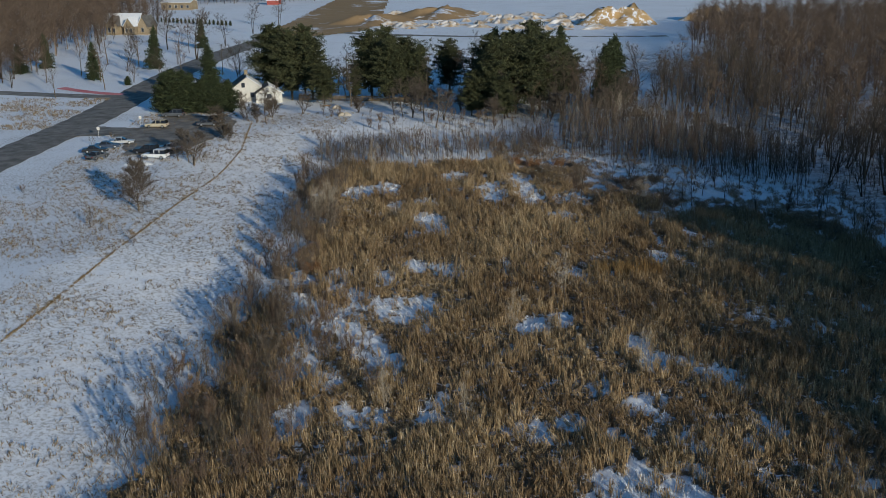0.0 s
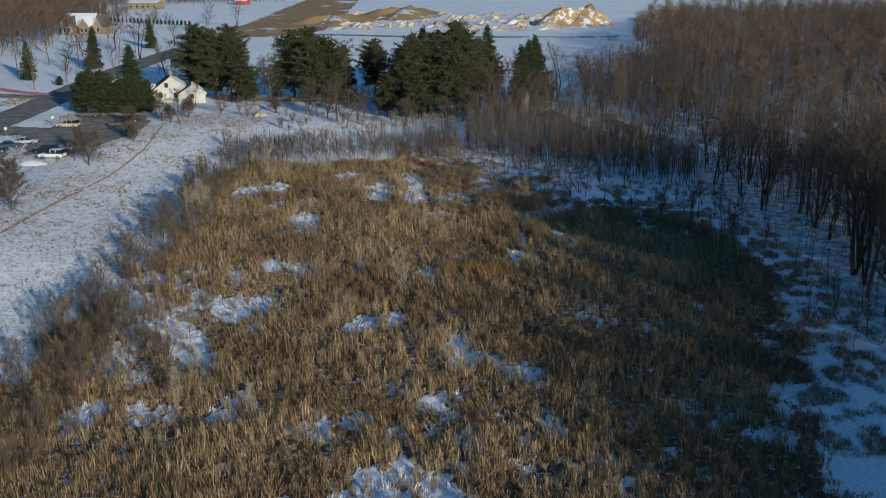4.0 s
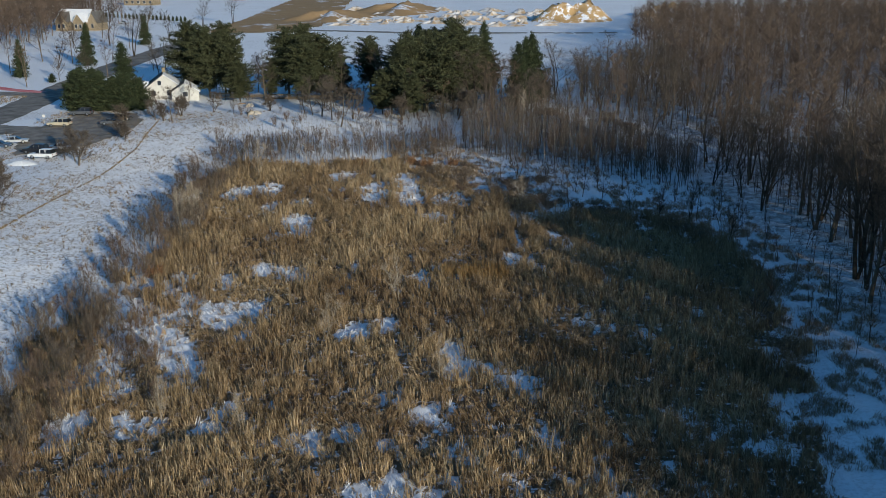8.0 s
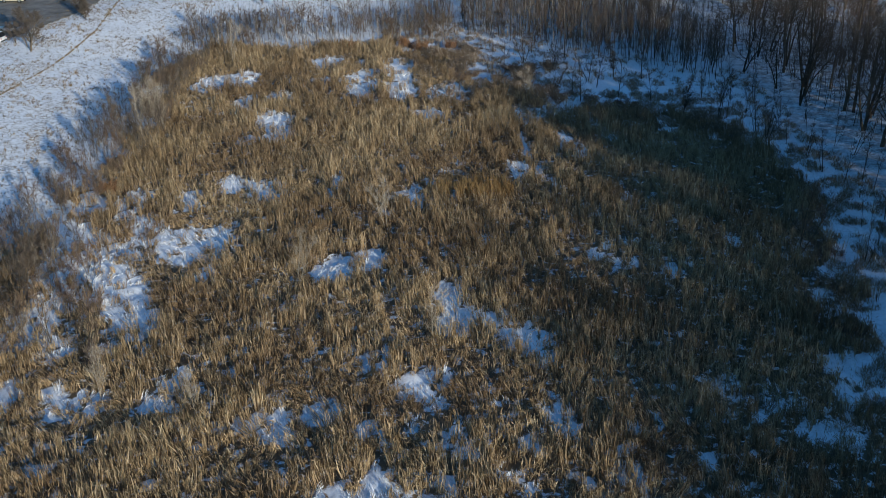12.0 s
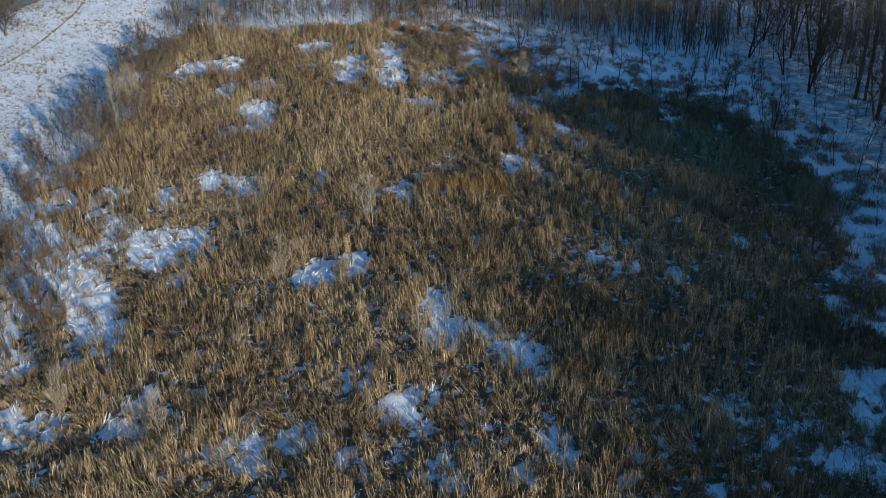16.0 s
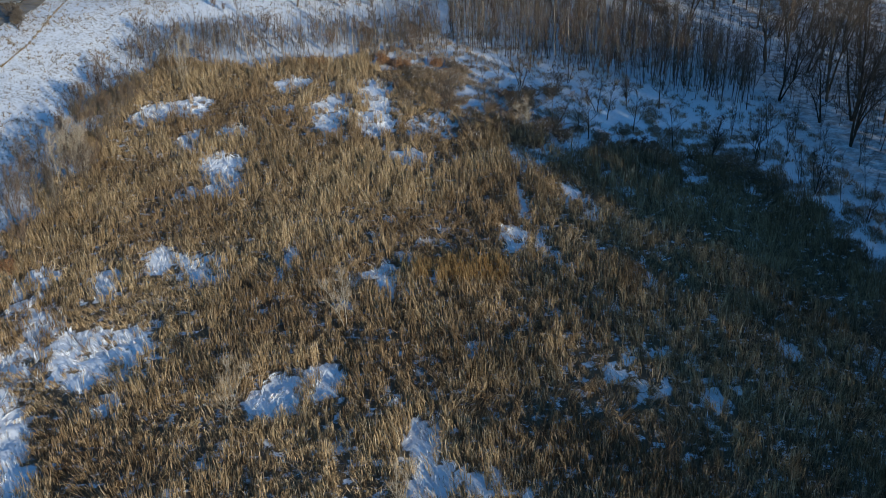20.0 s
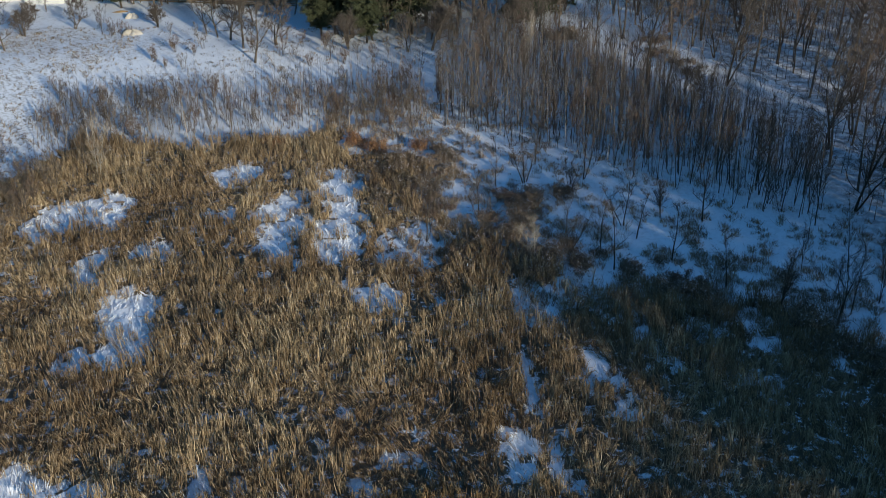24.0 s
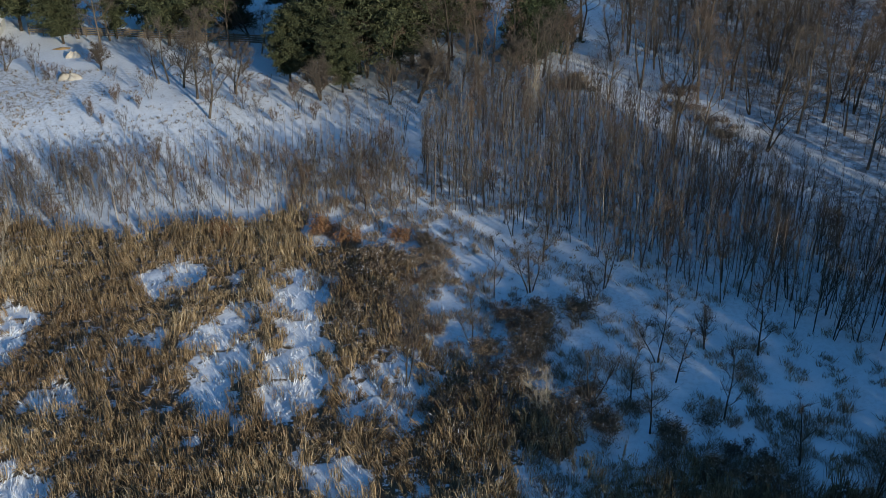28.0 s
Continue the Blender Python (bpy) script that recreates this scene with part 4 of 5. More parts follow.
plant(PALE, [(7.2, 78.4, 0.9), (-6.1, 89.4, 1.0), (3.3, 101.2, 1.1), (-21.2, 72.3, 0.8), (-13, 70, 0.7), (27, 143, 0.9), (-22.7, 162.4, 1.3), (34.6, 194.2, 1.5), (-29.5, 134, 1.25), (-31.2, 131, 1.2), (-30.5, 132.6, 1.3), (-28.6, 133, 1.1), (-32.2, 134, 1.15)])


def thicket(name, label, seed, size, tall, material, count, leaf=(0.12, 0.36, 0.05)):
    """A low dense bush: bent stems in several heaps, set all over with short twigs or leaves."""
    r = np.random.default_rng(seed)
    root = tagged(new(name), label, "bush", "thickets in the snow")
    heaps = 9
    mx, my, mh = r.normal(0, size * 0.7, heaps), r.normal(0, size * 0.7, heaps), tall * r.uniform(0.5, 1.1, heaps)
    k = (heaps * r.random(count // 5) ** 1.4).astype(int)
    a, out = r.uniform(0, 6.28, len(k)), size * r.uniform(0.1, 0.6, len(k))
    foot = np.stack([mx[k] + r.normal(0, 0.25, len(k)), my[k] + r.normal(0, 0.25, len(k)), np.full(len(k), -0.1)], 1)
    top = foot + np.stack([np.cos(a) * out, np.sin(a) * out, mh[k] * r.uniform(0.5, 1.0, len(k))], 1)
    part("brushwood", blades_mesh("brushwood", foot, top, 0.022, BARK, np.column_stack([np.zeros((len(k), 2)), 0.2 * mh[k]])), root, "thin bent stems")
    j = r.integers(0, len(k), count * 2)
    f = r.uniform(0.25, 1.0, (count * 2, 1))
    base = foot[j] + (top - foot)[j] * f + np.column_stack([r.normal(0, 0.12, (count * 2, 2)), (0.2 * mh[k][j] * (1 - (2 * f[:, 0] - 1) ** 2))])
    way = r.normal(0, 1, (count * 2, 3)) + [0, 0, 0.5]
    way /= np.linalg.norm(way, axis=1)[:, None]
    part("foliage", blades_mesh("foliage", base, base + way * r.uniform(leaf[0], leaf[1], (count * 2, 1)), leaf[2], material), root)
    return root


THICKET = [thicket("thicket", "low dark brown bush dusted with snow", 80 + s, z, t, m, c) for s, z, t, m, c in ((1, 2.2, 1.5, BRUSH, 1700), (2, 1.5, 1.4, TWIGS_RED, 1000), (3, 2.9, 1.8, BRUSH, 2500))]
split([(23.2, 147.8), (26.1, 148.3), (28.2, 144.7), (21.7, 143.9), (23.7, 142.5), (26.1, 141.1), (26.4, 156.9), (29.2, 156.7), (28.4, 153), (27.6, 155), (18.6, 167.9), (20.9, 167.7), (17.1, 163), (19.3, 162.8),
       (15.8, 157.5), (17.1, 154), (11.7, 164), (8.3, 172), (18.7, 145.4), (20.5, 141.5), (38, 138), (41.6, 138.3), (37.5, 140.3), (42.8, 136), (32.6, 142), (24.5, 145.5), (25.5, 150.5), (18.2, 165.4), (50.5, 97),
       (51, 92), (48, 85), (47, 78), (52.5, 131), (55, 126), (9.8, 164.8), (17.2, 166), (12.1, 157.4), (13.5, 160.5), (14.5, 166.5), (11, 161)], THICKET, 0.7, 1.1, 84)
RUST = [thicket("rust_bush", "bush with rust-brown leaves still on", 90, 1.2, 2.0, DRY_LEAF, 900, (0.08, 0.18, 0.09))]
split([(8.5, 172.5), (-2, 172), (10.5, 170), (-31.5, 112), (16, 170.5)], RUST, 0.8, 1.1, 91)

# ---- the north field and the gardens behind ----
split([(-14.9, 208.5), (-7.6, 197.4), (-12.6, 207), (16.5, 201.2), (20.5, 201.5), (-10, 203), (24, 203), (27, 206), (33, 206), (30, 201), (-27.9, 227.1), (22, 207), (-5, 205), (7, 203)], ORCHARD, 0.95, 1.3, 95)
split([(-1.7, 198.1), (1.1, 196.6), (6.2, 197.3), (4.2, 198.6), (-3.6, 200.4), (-17.9, 193.9), (-23, 197.4), (-16.3, 202.5), (-17.4, 199.7), (-20.5, 201), (8.5, 199), (10.8, 197.5), (13.5, 200), (-32.5, 209.6), (-34.5, 211), (-30.8, 208.5), (25, 199), (-0.5, 204), (3, 203), (36, 203), (40, 206), (-8.5, 202), (-21, 195)], SHRUB, 0.5, 0.85, 99, False)
split([(43.2, 208.9), (41.5, 207), (45, 207.5), (58.9, 206), (58, 200), (60, 196), (61.5, 192)], THICKET, 0.8, 1.1, 94, False)
split([(-53.4, 183.5), (-58.5, 166), (-61, 167.5), (-50, 203.5), (-60, 222), (-54.5, 219.5), (-48.5, 219), (-55, 187), (-52, 205), (-59.5, 171), (-47, 210), (-26, 214), (-40, 214)], ORCHARD, 0.6, 0.95, 96, False)
split([(-82.4, 144.8), (-65.3, 124.8), (-57, 117), (-22.9, 197.5), (-32.4, 208.6), (-30, 210), (-23, 209.4), (-78, 184), (-81, 180), (-106, 212), (-116, 205)], SHRUB, 0.3, 0.55, 97, False)
split([(-124.8, 253.5), (-107.3, 237), (-111, 300), (-101, 285), (-93, 262), (-88, 300), (-70, 255), (-57, 262), (-30, 250), (-122, 330), (-140, 305), (-115, 345), (-100, 340), (-80, 350), (-95, 375), (-134, 270), (-146, 262),
       (-22, 262), (4, 258), (12, 300), (40, 232), (46, 222), (50, 230), (30, 210), (38, 208), (-48, 224), (-62, 262), (-75, 395), (-66, 420), (-132, 246), (-118, 262), (-98, 250), (-86, 268), (-79, 262), (-52, 250), (-60, 245), (-32, 240), (-28, 222), (-8, 222), (2, 218), (9, 216), (22, 216), (32, 214),
       (44, 214), (-112, 275), (-120, 310), (-106, 320), (-90, 330), (-142, 330), (-152, 290), (-70, 280), (-62, 300), (-10, 262), (20, 265), (-35, 262), (-84, 312), (-128, 350), (-110, 365)], BIG, 0.5, 0.82, 98, False)

split([(11, 207), (13.5, 211.4), (16.8, 208), (20.8, 207), (25.2, 209.2), (27, 218.9), (31.8, 221.7), (20.7, 218.8), (9.3, 211.3), (32.2, 211.6), (47.2, 224.7), (52.5, 219.3), (36, 214), (29, 214), (44, 218), (40, 212)], BIG, 0.55, 0.85, 101, False)

split([(-57.1, 163.6), (-58.3, 200.9), (-47.6, 202.5), (-33.3, 228.5), (-29.7, 236.7), (-17.0, 210.2), (-12.5, 217.2), (-10.0, 217.1), (-6.0, 230.3), (0.1, 216.9), (7.4, 216.7), (13.1, 213.6), (18.6, 213.4), (23.7, 217.7), (31.2, 220.6), (36.9, 223.6), (4.4, 227.6), (-3.1, 222.2)], ORCHARD, 0.8, 1.15, 102, False)

# ---- evergreens ----
SPRUCE = conifer("spruce", "dark green spruce tree on snowy ground", 70, 17, 4.6, NEEDLES, "evergreens")
PINE_B = conifer("pine", "tall uneven dark pine tree", 75, 18, 5.2, NEEDLES_PINE, "evergreens", -0.15, 0.5, 0.22, 0.4, True)
PINE = conifer("pine", "broad dark green pine tree", 71, 19, 5.6, NEEDLES_PINE, "evergreens", -0.15, 0.42, 0.15, 0.3, True)
CEDAR = conifer("cedar", "dense rounded dark evergreen beside the parking area", 72, 10.5, 3.3, NEEDLES, "evergreens", -0.3, 0.36, 0.02, 0.3)
plant(SPRUCE, [(-64, 226, 1.0), (-106, 268, 0.75), (-93.5, 291, 0.85), (38, 219, 1.0), (41, 224, 1.05), (44, 229, 1.1), (-128, 292, 0.7), (-88, 345, 0.6), (33, 250, 1.15), (-9, 236, 0.9), (14, 252, 1.1), (-132, 280, 0.6)], wide=1.05)
plant(PINE, [(-44, 233, 1.05), (-49, 238, 1.1), (-18, 225, 0.95), (-13.5, 227, 0.95), (-19, 236, 1.05), (6.5, 224, 0.75), (13.6, 226, 0.95), (27, 228, 0.9), (2.3, 209.8, 0.6), (4.6, 210.6, 0.62), (10, 205.6, 0.55), (12.5, 213, 1.0), (20.5, 215, 1.05),
             (24, 242, 1.1), (-35, 226, 0.6), (16, 238, 0.95)], wide=1.15)
plant(PINE_B, [(-38.5, 233, 1.05), (-41, 240, 1.15), (-22.5, 230, 1.1), (-27, 228, 0.6), (-0.7, 240, 0.9), (20, 230, 1.05), (10, 236, 1.0), (7.5, 209, 1.05), (17.5, 210, 1.1), (10, 219, 1.05), (18, 246, 1.0), (30, 224, 0.85)], wide=1.15)
plant(CEDAR, [(-74, 216, 1.0), (-71.5, 215, 1.1), (-70, 217, 1.05), (-67.5, 215.5, 1.0), (-64.5, 216, 0.85), (-61.5, 215.5, 0.95), (-58.5, 217.5, 0.8), (-93.7, 257.6, 0.28)], wide=1.5)
for k in range(24):
    f = k / 23
    plant(CEDAR, [(-138.8 + 48.5 * f, 454 - 22.5 * f, 0.22)], used=True)


# ---- roads ----
def ribbon(name, label, category, line, width, material, lift=0.05, kind="structure"):
    """A strip along a line, laid just over the ground."""
    pts = []
    for (x0, y0), (x1, y1) in zip(line, line[1:]):
        k = max(2, int(math.hypot(x1 - x0, y1 - y0) / 2))
        pts += [(x0 + (x1 - x0) * i / k, y0 + (y1 - y0) * i / k) for i in range(k)]
    pts.append(line[-1])
    p = np.array(pts)
    for _ in range(6):
        p[1:-1] = (p[:-2] + 2 * p[1:-1] + p[2:]) / 4
    w = np.gradient(p, axis=0)
    w /= np.linalg.norm(w, axis=1)[:, None]
    side = np.column_stack([w[:, 1], -w[:, 0]])
    V, F, cols = [], [], 7
    for i in range(len(p)):
        for c in range(cols):
            q = p[i] + side[i] * width * ((c / (cols - 1)) - 0.5) * (1 + 0.04 * math.sin(i * 1.7 + c))
            X, Y = site(q[0], q[1])
            V.append((float(X), float(Y), at(q[0], q[1]) + lift + 0.05 * (1 - abs(c - 3) / 3)))
    for i in range(len(p) - 1):
        for c in range(cols - 1):
            k = i * cols + c
            F.append((k, k + 1, k + cols + 1, k + cols))
    return tagged(new(name, mesh_of(name, V, F, material, True)), label, category, kind=kind)


def patch_of(name, label, category, outline, material, lift, kind="structure", cell=0.6):
    """A ragged-edged sheet that follows the ground."""
    o = np.array(outline, float)
    xs, ys = np.arange(o[:, 0].min(), o[:, 0].max(), cell), np.arange(o[:, 1].min(), o[:, 1].max(), cell)
    X, Y = np.meshgrid(xs, ys)
    Z = height(X.ravel(), Y.ravel()) + lift
    cx, cy = X[:-1, :-1] + cell / 2, Y[:-1, :-1] + cell / 2
    ok = inside(cx + 1.2 * (lattice(cx, cy, 2, 71) - 0.5), cy + 1.2 * (lattice(cx, cy, 2, 72) - 0.5), o)
    n = len(xs)
    F = [(j * n + i, j * n + i + 1, (j + 1) * n + i + 1, (j + 1) * n + i) for j, i in zip(*np.nonzero(ok))]
    me = mesh_of(name, np.column_stack([*site(X.ravel(), Y.ravel()), Z]), F, material, True)
    bm = bmesh.new()
    bm.from_mesh(me)
    bmesh.ops.delete(bm, geom=[v for v in bm.verts if not v.link_faces], context="VERTS")
    bm.to_mesh(me)
    bm.free()
    return tagged(new(name, me), label, category, kind=kind)


ribbon("road", "grey worn asphalt road between snowy verges", "road", [(-110, 60), (-101, 120), (-96.5, 160), (-93, 185), (-90, 205), (-88.3, 225), (-87, 250), (-84, 285), (-77, 330), (-66, 375), (-50, 420)], 10.4, ASPHALT, 0.07)
ribbon("side_road", "narrow side road joining the main road", "road", [(-92, 238), (-108, 241), (-127, 246), (-200, 260), (-320, 280)], 5.5, ASPHALT, 0.04)
patch_of("parking_area", "asphalt parking area partly cleared of snow", "pavement", [(-90, 188), (-80, 189.5), (-76, 184), (-72, 171), (-63, 170), (-60, 180), (-55.5, 190), (-54, 203), (-58, 211), (-74, 211.5), (-72, 206), (-76, 197), (-90, 200)], ASPHALT, 0.16)
ribbon("woodland_lane", "rutted snowy lane along the woods", "path", LANE_LINE, 3.6, LANE, 0.06)
ribbon("far_road", "dark access road beyond the gardens", "road", [(-50, 420), (-30, 395), (20, 385), (110, 388)], 5, ASPHALT, 0.05)
patch_of("haul_road", "brown bare earth climbing through the sand pit", "road", [(-72, 384), (-50, 384), (-24, 410), (-16, 520), (-10, 640), (-42, 640), (-54, 540), (-64, 440)], PIT, 0.2, "structure", 1.3)
ribbon("pink_strip", "strip of faded pink netting lying on snow", "netting", [(-111, 253), (-104, 247.5), (-97, 243.5), (-90.5, 241.6)], 3.0, PINK, 0.10, "")


# ---- boxes, roofs and other hard shapes ----
def box(bm, lo, hi):
    v = [bm.verts.new((x, y, z)) for z in (lo[2], hi[2]) for y in (lo[1], hi[1]) for x in (lo[0], hi[0])]
    for f in ((0, 2, 3, 1), (4, 5, 7, 6), (0, 1, 5, 4), (2, 6, 7, 3), (0, 4, 6, 2), (1, 3, 7, 5)):
        bm.faces.new([v[i] for i in f])


def boxes(name, material, *pairs, bevel=0.0):
    bm = bmesh.new()
    for lo, hi in pairs:
        box(bm, lo, hi)
    if bevel:
        bmesh.ops.bevel(bm, geom=bm.edges[:], offset=bevel, segments=2, affect="EDGES")
    me = bpy.data.meshes.new(name)
    bm.to_mesh(me)
    bm.free()
    me.materials.append(material)
    return me


def car(name, label, paint, kind="suv"):
    """A parked car, its nose towards +x."""
    long, wide = (5.0, 1.95) if kind == "suv" else (4.7, 1.85)
    deck, top = (1.05, 1.78) if kind == "suv" else (0.88, 1.42)
    root = tagged(new(name), label, "car", "parked cars")
    h, w = long / 2, wide / 2
    side = [(-h, 0.38), (-h, deck - 0.08), (-h + 0.1, deck), (h - 1.45, deck), (h - 0.12, deck - 0.14), (h, deck - 0.35), (h, 0.38)]
    cab = [(-h + 0.12, deck), (-h + 0.35, top), (h - 2.4, top), (h - 1.5, deck)] if kind == "suv" else [(-h + 0.75, deck), (-h + 1.35, top), (h - 2.3, top), (h - 1.4, deck)]

    def slab(nm, prof, half, top_half, mat):
        bm = bmesh.new()
        low = min(z for _, z in prof)
        hi = max(z for _, z in prof)
        rows = []
        for s in (-1, 1):
            rows.append([bm.verts.new((x, s * (half + (top_half - half) * (z - low) / (hi - low)), z)) for x, z in prof])
        bm.faces.new(rows[0])
        bm.faces.new(rows[1][::-1])
        n = len(prof)
        for i in range(n):
            bm.faces.new((rows[0][i], rows[1][i], rows[1][(i + 1) % n], rows[0][(i + 1) % n]))
        bmesh.ops.recalc_face_normals(bm, faces=bm.faces)
        bmesh.ops.bevel(bm, geom=bm.edges[:], offset=0.05, segments=2, affect="EDGES")
        me = bpy.data.meshes.new(nm)
        bm.to_mesh(me)
        bm.free()
        me.materials.append(mat)
        return part(nm, me, root)

    slab("body", side, w, w - 0.04, PAINT[paint])
    slab("glasshouse", cab, w - 0.06, w - 0.28, GLASS_DARK)
    rf = [(cab[1][0] - 0.02, top - 0.05), (cab[1][0] + 0.1, top + 0.03), (cab[2][0] - 0.1, top + 0.03), (cab[2][0] + 0.02, top - 0.05)]
    slab("roof", rf, w - 0.22, w - 0.3, PAINT[paint])
    for x in (-0.1, -1.15):
        for s in (-1, 1):
            part("pillar", boxes("pillar", PAINT[paint], ((x - 0.05, s * (w - 0.19) - 0.1, deck - 0.02), (x + 0.05, s * (w - 0.19) + 0.1, top - 0.02))), root)
    for x in (h - 0.95, -h + 0.95):
        for s in (-1, 1):
            V, F = [], []
            for a, b, ra, rb in ((-0.11, 0.11, 0.36, 0.36), (0.11, 0.115, 0.36, 0.25)):
                tube(V, F, (x, s * (w - 0.10 + a), 0.36), (x, s * (w - 0.10 + b), 0.36), ra, rb, 16)
            wheel = part("tyre", mesh_of("tyre", V, F, RUBBER, True), root)
            V, F = [], []
            tube(V, F, (x, s * (w - 0.02), 0.36), (x, s * (w + 0.025), 0.36), 0.25, 0.06, 12)
            part("rim", mesh_of("rim", V, F, ALLOY), wheel)
    for s in (-1, 1):
        part("headlight", boxes("headlight", LENS_WHITE, ((h - 0.06, s * 0.68 - 0.18, deck - 0.34), (h + 0.02, s * 0.68 + 0.18, deck - 0.2)), bevel=0.02), root)
        part("tail_light", boxes("tail_light", LENS_RED, ((-h - 0.02, s * 0.75 - 0.12, deck - 0.3), (-h + 0.05, s * 0.75 + 0.12, deck - 0.08)), bevel=0.02), root)
    for x in (h, -h):
        part("bumper", boxes("bumper", RUBBER, ((x - 0.08, -w + 0.1, 0.36), (x + 0.08, w - 0.1, 0.52)), bevel=0.03), root)
    return root


def park(name, label, paint, kind, x, y, turn):
    car(name, label, paint, kind).matrix_basis = spot(x, y, 0.17 if -90 < x < -54 else 0.02, turn)


park("suv", "white sport utility vehicle parked on snow", "white", "suv", -65.2, 167.5, 172)
park("suv", "black sport utility vehicle in the parking area", "black", "suv", -68.0, 172.0, 170)
park("sedan", "silver sedan with snow on its roof", "silver", "sedan", -64.2, 174.5, 172)
park("sedan", "dark grey sedan in the parking area", "grey", "sedan", -76.5, 168.0, 60)
park("sedan", "black sedan in the parking area", "black", "sedan", -78.4, 173.0, 8)
park("sedan", "dark blue sedan in the parking area", "blue", "sedan", -77.0, 177.0, 8)
park("sedan", "silver sedan at the edge of the parking area", "silver", "sedan", -75.0, 180.6, 10)
park("suv", "beige sport utility vehicle at the road side", "beige", "suv", -71.6, 197.0, 176)
park("sedan", "dark sedan near the evergreens", "grey", "sedan", -60.4, 198.5, 4)
park("sedan", "black sedan near the evergreens", "black", "sedan", -59.5, 203.0, 8)
park("suv", "grey sport utility vehicle under the evergreens", "grey", "suv", -70.5, 209.5, 178)
park("sedan", "silver sedan far up the garden", "silver", "sedan", -115.5, 419, 5)


def gable_house(name, label, x, y, turn, blocks):
    """blocks: x0, x1, y0, y1, eaves, ridge, axis of the ridge, wall material, roof materials for its two sides."""
    root = tagged(new(name), label, "house")
    for x0, x1, y0, y1, eave, ridge, axis, wall, left, right in blocks:
        bm = bmesh.new()
        cx, cy = (x0 + x1) / 2, (y0 + y1) / 2
        base = [bm.verts.new((px, py, -0.5)) for px, py in ((x0, y0), (x1, y0), (x1, y1), (x0, y1))]
        top = [bm.verts.new((px, py, eave)) for px, py in ((x0, y0), (x1, y0), (x1, y1), (x0, y1))]
        ends = [bm.verts.new((cx, y0, ridge)), bm.verts.new((cx, y1, ridge))] if axis == "y" else [bm.verts.new((x0, cy, ridge)), bm.verts.new((x1, cy, ridge))]
        for i in range(4):
            bm.faces.new((base[i], base[(i + 1) % 4], top[(i + 1) % 4], top[i]))
        if axis == "y":
            bm.faces.new((top[0], top[1], ends[0]))
            bm.faces.new((top[2], top[3], ends[1]))
        else:
            bm.faces.new((top[1], top[2], ends[1]))
            bm.faces.new((top[3], top[0], ends[0]))
        me = bpy.data.meshes.new("wall")
        bm.to_mesh(me)
        bm.free()
        me.materials.append(wall)
        part("wall", me, root)
        for s, mat in ((-1, left), (1, right)):
            e, o, t = 0.45, 0.35, 0.22
            slope = (ridge - eave) / ((x1 - x0) / 2 if axis == "y" else (y1 - y0) / 2)
            bm = bmesh.new()
            if axis == "y":
                edge = x0 - e if s < 0 else x1 + e
                quad = [(cx, y0 - o, ridge), (cx, y1 + o, ridge), (edge, y1 + o, eave - slope * e), (edge, y0 - o, eave - slope * e)]
            else:
                edge = y0 - e if s < 0 else y1 + e
                quad = [(x0 - o, cy, ridge), (x1 + o, cy, ridge), (x1 + o, edge, eave - slope * e), (x0 - o, edge, eave - slope * e)]
            lo = [bm.verts.new((a, b, c + 0.02)) for a, b, c in quad]
            hi = [bm.verts.new((a, b, c + t)) for a, b, c in quad]
            bm.faces.new(lo)
            bm.faces.new(hi[::-1])
            for i in range(4):
                bm.faces.new((lo[i], lo[(i + 1) % 4], hi[(i + 1) % 4], hi[i]))
            bmesh.ops.recalc_face_normals(bm, faces=bm.faces)
            me = bpy.data.meshes.new("roof")
            bm.to_mesh(me)
            bm.free()
            me.materials.append(mat)
            part("roof", me, root, "snow-covered roof side" if mat == ROOF_SNOW else "")
    root.matrix_basis = spot(x, y, 0, turn)
    return root


def window(root, x, y, z, w, h, facing="y", name="window"):
    """A framed pane on a wall that faces -y (or +x), a little proud of it."""
    f, d = 0.08, 0.06
    if facing == "y":
        frame_me = boxes("window_frame", SIDING, ((x - w / 2 - f, y - d, z - f), (x - w / 2, y + 0.05, z + h + f)), ((x + w / 2, y - d, z - f), (x + w / 2 + f, y + 0.05, z + h + f)),
                         ((x - w / 2, y - d, z + h), (x + w / 2, y + 0.05, z + h + f)), ((x - w / 2, y - d, z - f), (x + w / 2, y + 0.05, z)))
        pane_me = boxes("pane", PANE, ((x - w / 2, y - 0.02, z), (x + w / 2, y + 0.04, z + h)))
    else:
        frame_me = boxes("window_frame", SIDING, ((x - 0.05, y - w / 2 - f, z - f), (x + d, y - w / 2, z + h + f)), ((x - 0.05, y + w / 2, z - f), (x + d, y + w / 2 + f, z + h + f)),
                         ((x - 0.05, y - w / 2, z + h), (x + d, y + w / 2, z + h + f)), ((x - 0.05, y - w / 2, z - f), (x + d, y + w / 2, z)))
        pane_me = boxes("pane", PANE, ((x - 0.04, y - w / 2, z), (x + 0.02, y + w / 2, z + h)))
    win = part(name, frame_me, root)
    part("pane", pane_me, win)


